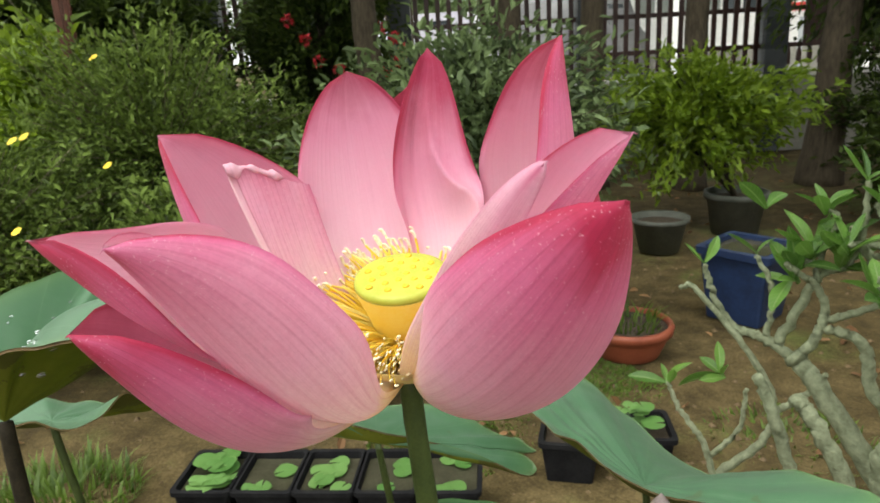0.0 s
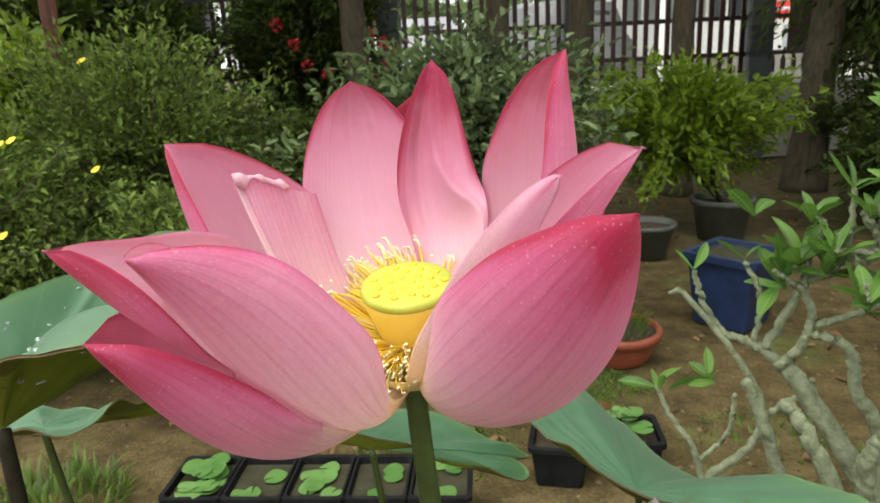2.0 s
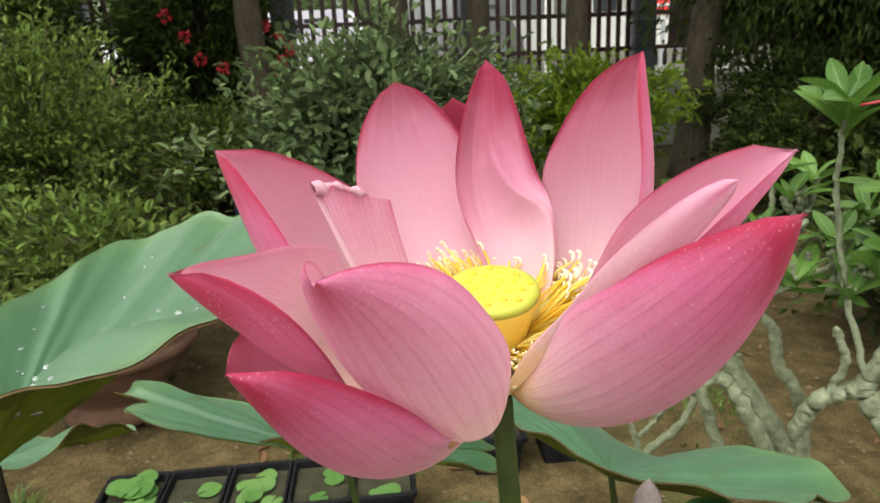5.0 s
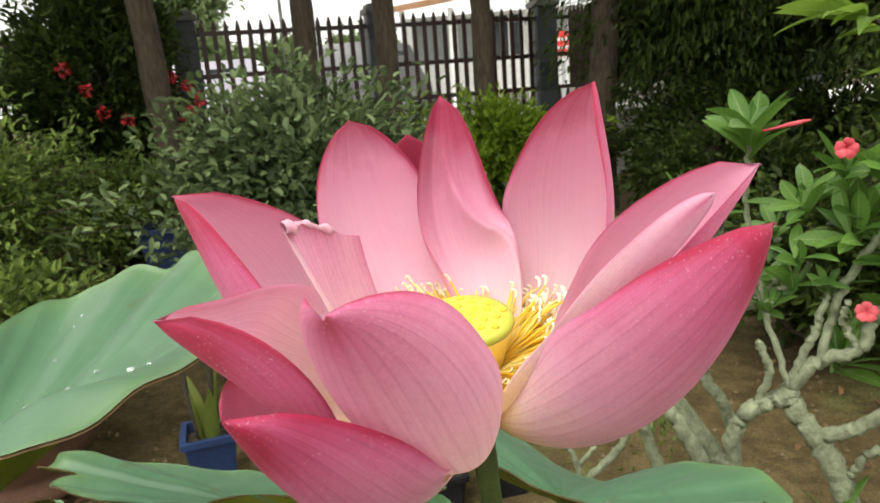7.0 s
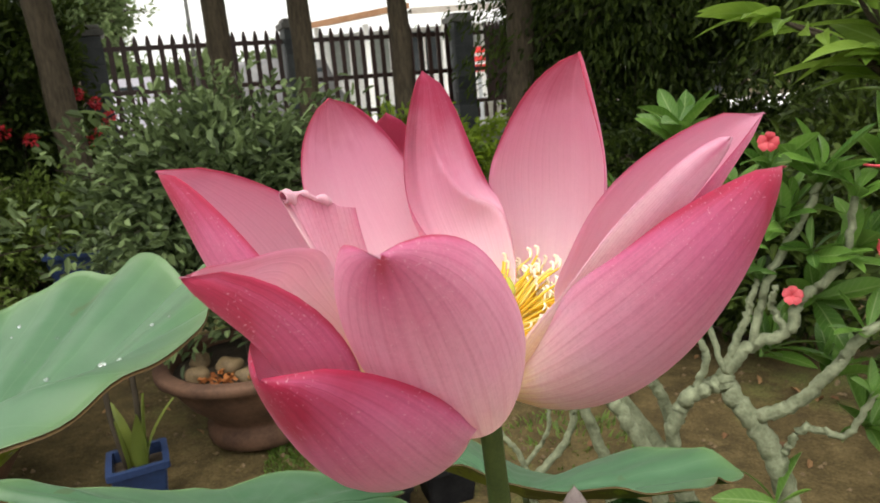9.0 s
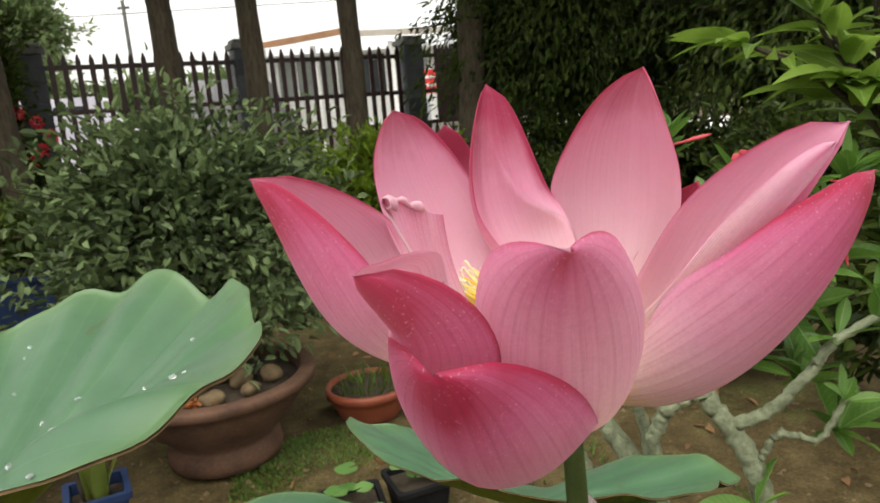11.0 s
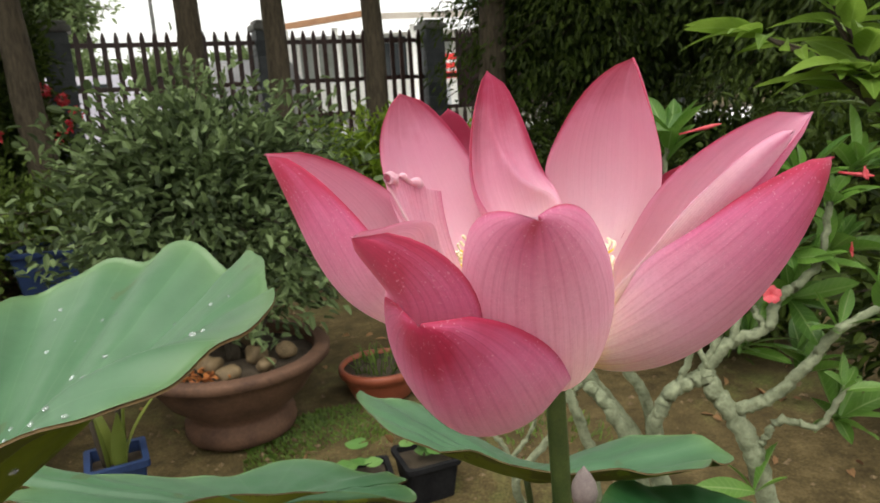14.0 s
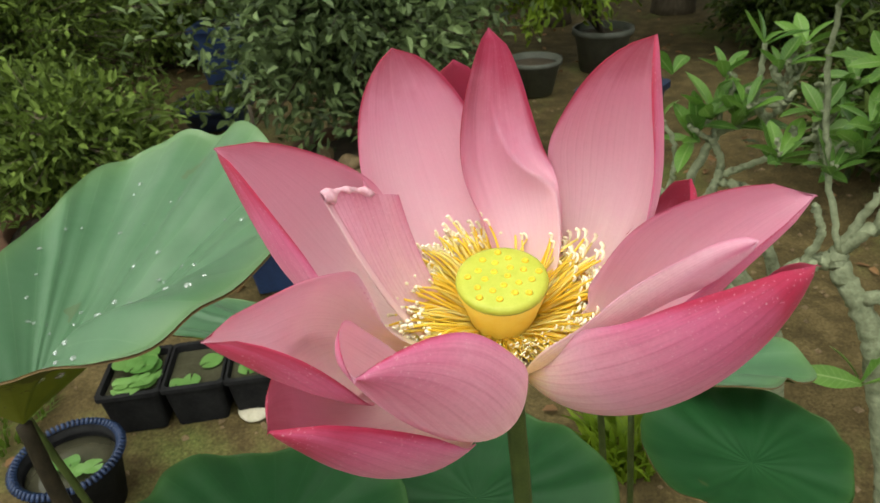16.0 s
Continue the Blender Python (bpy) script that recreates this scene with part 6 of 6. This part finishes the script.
def petal(parent, base, out, params, tone, seed, curl=0.0, margin=(0.0, 0.0, 0.7, 0.0)):
    ns, nu = (34, 25) if not margin[3] else (56, 61)
    V, s, N, T, w = petal_grid(np.array(base), np.array(params), np.array(out), ns, nu)
    u = np.linspace(-1, 1, nu)
    rng = np.random.default_rng(seed)
    ph = rng.random(3) * 6.28
    wav = 0.0011 * np.sin(9 * s[:, None] + ph[0] + 2 * u[None]) * np.abs(u[None]) ** 3 + 0.0007 * np.sin(19 * s[:, None] + ph[1]) * np.abs(u[None]) ** 5
    V = V + wav[..., None] * N
    for sg, amount in zip((-1, 1), margin[:2]):
        over = np.clip((sg * u[None] - margin[2]) / (1 - margin[2]), 0, 1) * np.clip((s[:, None] - 0.15) * 4, 0, 1)
        V = V + N * (amount * w * over ** 2)[..., None]
    if margin[3]:
        line = np.interp(s, (0.0, 0.2, 0.42, 0.58, 0.74, 0.9, 1.0), (-1.0, -0.97, -0.88, -0.62, -0.42, -0.20, -0.1))[:, None]
        q = u[None] - line
        ridge = np.where(q > 0, np.exp(-q / 0.40), np.exp(q / 0.20))
        V = V - N * (margin[3] * ridge * np.interp(s, (0.05, 0.35, 0.55, 0.78, 0.97), (0, 0.7, 1, 0.8, 0))[:, None])[..., None]
    if curl:
        s0 = 0.84
        i0 = int(np.argmin(np.abs(s - s0)))
        for i in range(i0 + 1, ns):
            fi = (s[i] - s[i0]) / (1 - s[i0]) * (4.2 + 0.6 * np.sin(5 * u))
            r = curl * (1 + 0.35 * np.sin(4 * u + ph[2]) + 0.2 * np.sin(11 * u))
            V[i] = V[i0] + T[i0] * (r * np.sin(fi))[:, None] - N[i0] * (r * (1 - np.cos(fi)))[:, None]
    return petal_sheet(parent, V, s, u, N, tone)


def wilted_petal(parent, left, right, tone, seed):
    """A petal between two margin curves whose tip has shrivelled into a crumpled roll and whose left margin is folded in."""
    ns, nu = 46, 41
    s, u = np.linspace(0, 1, ns), np.linspace(-1, 1, nu)

    def curve(c):
        c, q = np.array(c), s[:, None]
        return (1 - q) ** 3 * c[0] + 3 * q * (1 - q) ** 2 * c[1] + 3 * q * q * (1 - q) * c[2] + q ** 3 * c[3]

    A, B = curve(left)[:, None], curve(right)[:, None]
    h = (0.5 + 0.5 * u)[None, :, None]
    fold = 0.13
    lat = np.where(h < fold, fold + (fold - h) * 0.75, h)
    lat = (lat - fold) / (1 - fold)
    T = np.gradient((A + B) / 2, axis=0)
    T /= np.linalg.norm(T, axis=2, keepdims=True)
    N = np.cross(B - A, T)
    N /= np.linalg.norm(N, axis=2, keepdims=True)
    V = A * (1 - lat) + B * lat - N * 0.007 * (1 - (2 * lat - 1) ** 2) * np.sin(np.pi * s * 0.85 + 0.2)[:, None, None]
    V = V + N * np.where(h < fold, 0.0008 + (fold - h) / fold * 0.0030, 0) * np.sin(np.pi * s)[:, None, None]
    V = V + T * (0.0035 * np.sin(np.pi * np.clip(lat * 1.3, 0, 1))) * (s ** 5)[:, None, None]
    V = V + N * (0.0010 * np.sin(16 * lat + 3 * s[:, None, None]) * (s ** 3)[:, None, None])
    x = 0.5 + 0.5 * u
    amount = np.clip((0.74 - x) / 0.10, 0, 1)
    ext, r = [], 0.0023 * (1 + 0.50 * np.sin(9 * x + 0.5) + 0.30 * np.sin(27 * x + 2) + 0.12 * np.sin(61 * x))
    for i in range(1, 15):
        q = i / 14
        turn = q * (4.9 + 1.3 * np.sin(13 * x + 1) + 0.8 * np.sin(31 * x))
        roll = T[-1] * (r * np.sin(turn) + 0.0010 * np.sin(19 * x) * q)[:, None] + N[-1] * (r * (1 - np.cos(turn)))[:, None]
        ext.append(V[-1] + roll * amount[:, None] + T[-1] * (0.0002 * q))
    V = np.concatenate([V, np.array(ext)])
    s = np.concatenate([s * 0.86, 0.86 + 0.30 * np.arange(1, 15) / 14])
    N = np.concatenate([N, np.repeat(N[-1:], 14, 0)])
    return petal_sheet(parent, V, s, u, np.broadcast_to(N, V.shape), tone)


def petal_sheet(parent, V, s, u, N, tone):
    """Gives a grid of petal points its thickness, two faces and their tones (outer, inner)."""
    ns, nu = V.shape[:2]
    du, dv = np.gradient(V, axis=1), np.gradient(V, axis=0)
    nor = np.cross(dv, du)
    nor /= np.linalg.norm(nor, axis=2, keepdims=True) + 1e-12
    sign = np.sign((nor * N).sum(2, keepdims=True).mean())
    thick = 0.00045 * (1 - 0.85 * np.abs(u)[None, :, None] ** 2)
    outer = (V + nor * sign * thick).reshape(-1, 3)
    inner = (V - nor * sign * thick).reshape(-1, 3)
    q = [(i * nu + j, i * nu + j + 1, (i + 1) * nu + j + 1, (i + 1) * nu + j) for i in range(ns - 1) for j in range(nu - 1)]
    n = ns * nu
    ring = [i * nu for i in range(ns)] + [(ns - 1) * nu + j for j in range(1, nu)] + [i * nu + nu - 1 for i in range(ns - 2, -1, -1)] + [j for j in range(nu - 2, 0, -1)]
    edge = [(ring[i], ring[(i + 1) % len(ring)], n + ring[(i + 1) % len(ring)], n + ring[i]) for i in range(len(ring))]
    flip = sign > 0
    fo = q if not flip else [t[::-1] for t in q]
    fi = [tuple(n + i for i in t[::-1]) for t in fo]
    uv = [(0.5 + 0.5 * b, a) for a in s for b in u]
    me = mesh_from("petal", np.concatenate([outer, inner]), fo + fi + edge, [M_PETAL_OUT, M_PETAL_IN], True, uv + uv, [0] * len(fo) + [1] * len(fi) + [0] * len(edge))
    att = me.attributes.new("tone", "FLOAT", "POINT")
    att.data.foreach_set("value", [tone[0]] * n + [tone[1]] * n)
    return put("petal", me, parent)


flower = thing("lotus_flower", HUB, "fully open pink lotus flower with a yellow seed head", "lotus flower")
for k, (base, out, tone, curl, margin, params) in enumerate(PETALS):
    petal(flower, base, out, params, tone, 800 + k, curl, margin)
wilted_petal(flower, ((-0.004, -0.016, -0.05), (-0.045, -0.030, -0.035), (-0.062, -0.032, 0.020), (-0.079, -0.029, 0.054)),
             ((0.0, -0.004, -0.05), (-0.032, 0.004, -0.035), (-0.048, 0.012, 0.0), (-0.051, 0.000, 0.043)), (-0.5, -1.0), 855)

# seed head: tilted cone with a flat pitted top
AX = Vector((0.05, -0.20, 1.0)).normalized()
TILT = AX.to_track_quat("Z", "Y").to_matrix().to_4x4()
head = lathe("receptacle", [(0.010, -0.052), (0.0125, -0.045), (0.0165, -0.030), (0.0215, -0.012), (0.0245, -0.003), (0.0246, -0.0005)], M_RECEPT, flower, 44, "waxy yellow cone-shaped seed head")
head.matrix_basis = Matrix.Translation((0, 0, -0.0035)) @ TILT @ Matrix.Diagonal((0.95, 0.95, 1, 1))
lathe("receptacle_base", [(0.006, -0.058), (0.012, -0.055), (0.020, -0.050), (0.030, -0.041), (0.0305, -0.040), (0.020, -0.0475), (0.010, -0.050)], M_FLOOR, flower, 36, "cream-yellow flower base under the stamens")
top = lathe("seed_plate", [(0.0246, -0.0005), (0.0252, 0.001), (0.0245, 0.0032), (0.022, 0.0040), (0.012, 0.0043), (0.0005, 0.0044)], M_DISC, head, 44, "lime green flat top")
pit_me = None
for k in range(22):
    rr, aa = 0.0205 * math.sqrt((k + 0.5) / 22), k * 2.39996
    m = Matrix.Translation((rr * math.cos(aa), rr * math.sin(aa), 0.0042)) @ Matrix.Scale(1.0, 4)
    if pit_me is None:
        ob = lathe("seed", [(0.0021, -0.0002), (0.0017, 0.0005), (0.0013, 0.0008), (0.0009, 0.0007), (0.0006, 0.0003), (0.0002, 0.0005)], M_PIT, top, 12)
        pit_me = ob.data
        ob.matrix_basis = m
    else:
        put("seed", pit_me, top, m)

# stamens: bent filaments with cream tips, spread in a ring under the seed head
rngf = np.random.default_rng(8)


def stamen_mesh(bend, lift, ln):
    pts = [(0.0, 0, 0), (ln * 0.35, 0, lift * 0.55), (ln * 0.7, bend * 0.4, lift * 0.95), (ln * 0.95, bend, lift * 1.05)]
    line = smooth_line(pts, 9)
    v1, f1 = tube(line, (0.00078, 0.00074, 0.00070, 0.00058), 5)
    end = line[-1]
    v2, f2 = tube(smooth_line([end, end + (0.0016, 0.0006, 0.0010), end + (0.0026, 0.0016, 0.0026), end + (0.0018, 0.0028, 0.0036)], 7), (0.0005, 0.0009, 0.0010, 0.0007), 5)
    n = len(v1)
    return mesh_from("stamen", np.concatenate([v1, v2]), list(f1) + [tuple(i + n for i in q) for q in f2], [M_STAMEN, M_STAMTIP], True, None, [0] * len(f1) + [1] * len(f2))


STAMENS = [stamen_mesh(b, l, n) for b, l, n in ((0.004, 0.009, 0.041), (-0.005, 0.011, 0.039), (0.008, 0.006, 0.043), (-0.003, 0.013, 0.036), (0.0, 0.010, 0.040), (0.006, 0.014, 0.033))]
rest = Heap()
rest_slots = []
for k in range(980):
    a = k * 2.39996
    rise = rngf.random()
    low = -0.047 + 0.020 * rise ** 0.7
    back = max(0.0, math.sin(a + 0.25)) ** 0.6
    front = max(0.0, math.cos(a + 1.25)) ** 2
    short = 1.0 - 0.56 * max(0.0, math.cos(a + 1.25)) ** 3
    m = (TILT @ Matrix.Translation((0, 0, low)) @ pose(0, 0, 0, 0, 0, math.degrees(a) + 10 * rngf.normal()) @ Matrix.Translation((0.0118 + 0.28 * (low + 0.046), 0, 0))
         @ pose(0, 0, 0, 16 * rngf.normal(), -15 - 6 * back - 2 * front + (27 + 6 * back) * rngf.random() ** 1.3, 0) @ Matrix.Scale(short * rngf.uniform(0.72, 1.12) * (1.0 + 0.08 * back), 4))
    me = STAMENS[k % 6]
    if k < 300:
        put("stamen", me, flower, m)
    else:
        rest.add([m @ v.co for v in me.vertices], [tuple(p.vertices) for p in me.polygons])
        rest_slots += [p.material_index for p in me.polygons]
ob = put("stamen_fringe", mesh_from("stamen_fringe", np.concatenate(rest.v), rest.f, [M_STAMEN, M_STAMTIP], True, None, rest_slots), flower, None, "dense fringe of fine yellow filaments with cream tips")
tagged(ob, "dense fringe of fine yellow filaments with cream tips", kind="stuff")

# flower stalk
sl = smooth_line([(0.006, -0.010, -0.050), (0.009, -0.006, -0.12), (0.02, 0.01, -0.35), (0.05, 0.06, -0.75), (0.06, 0.08, -1.07)], 40)
put("stalk", mesh_from("stalk", *tube(sl, (0.0055, 0.0058, 0.006, 0.0065, 0.007), 14, knobs=0.05, rng=np.random.default_rng(2)), M_STALK), flower, None, "slender green prickly stalk")
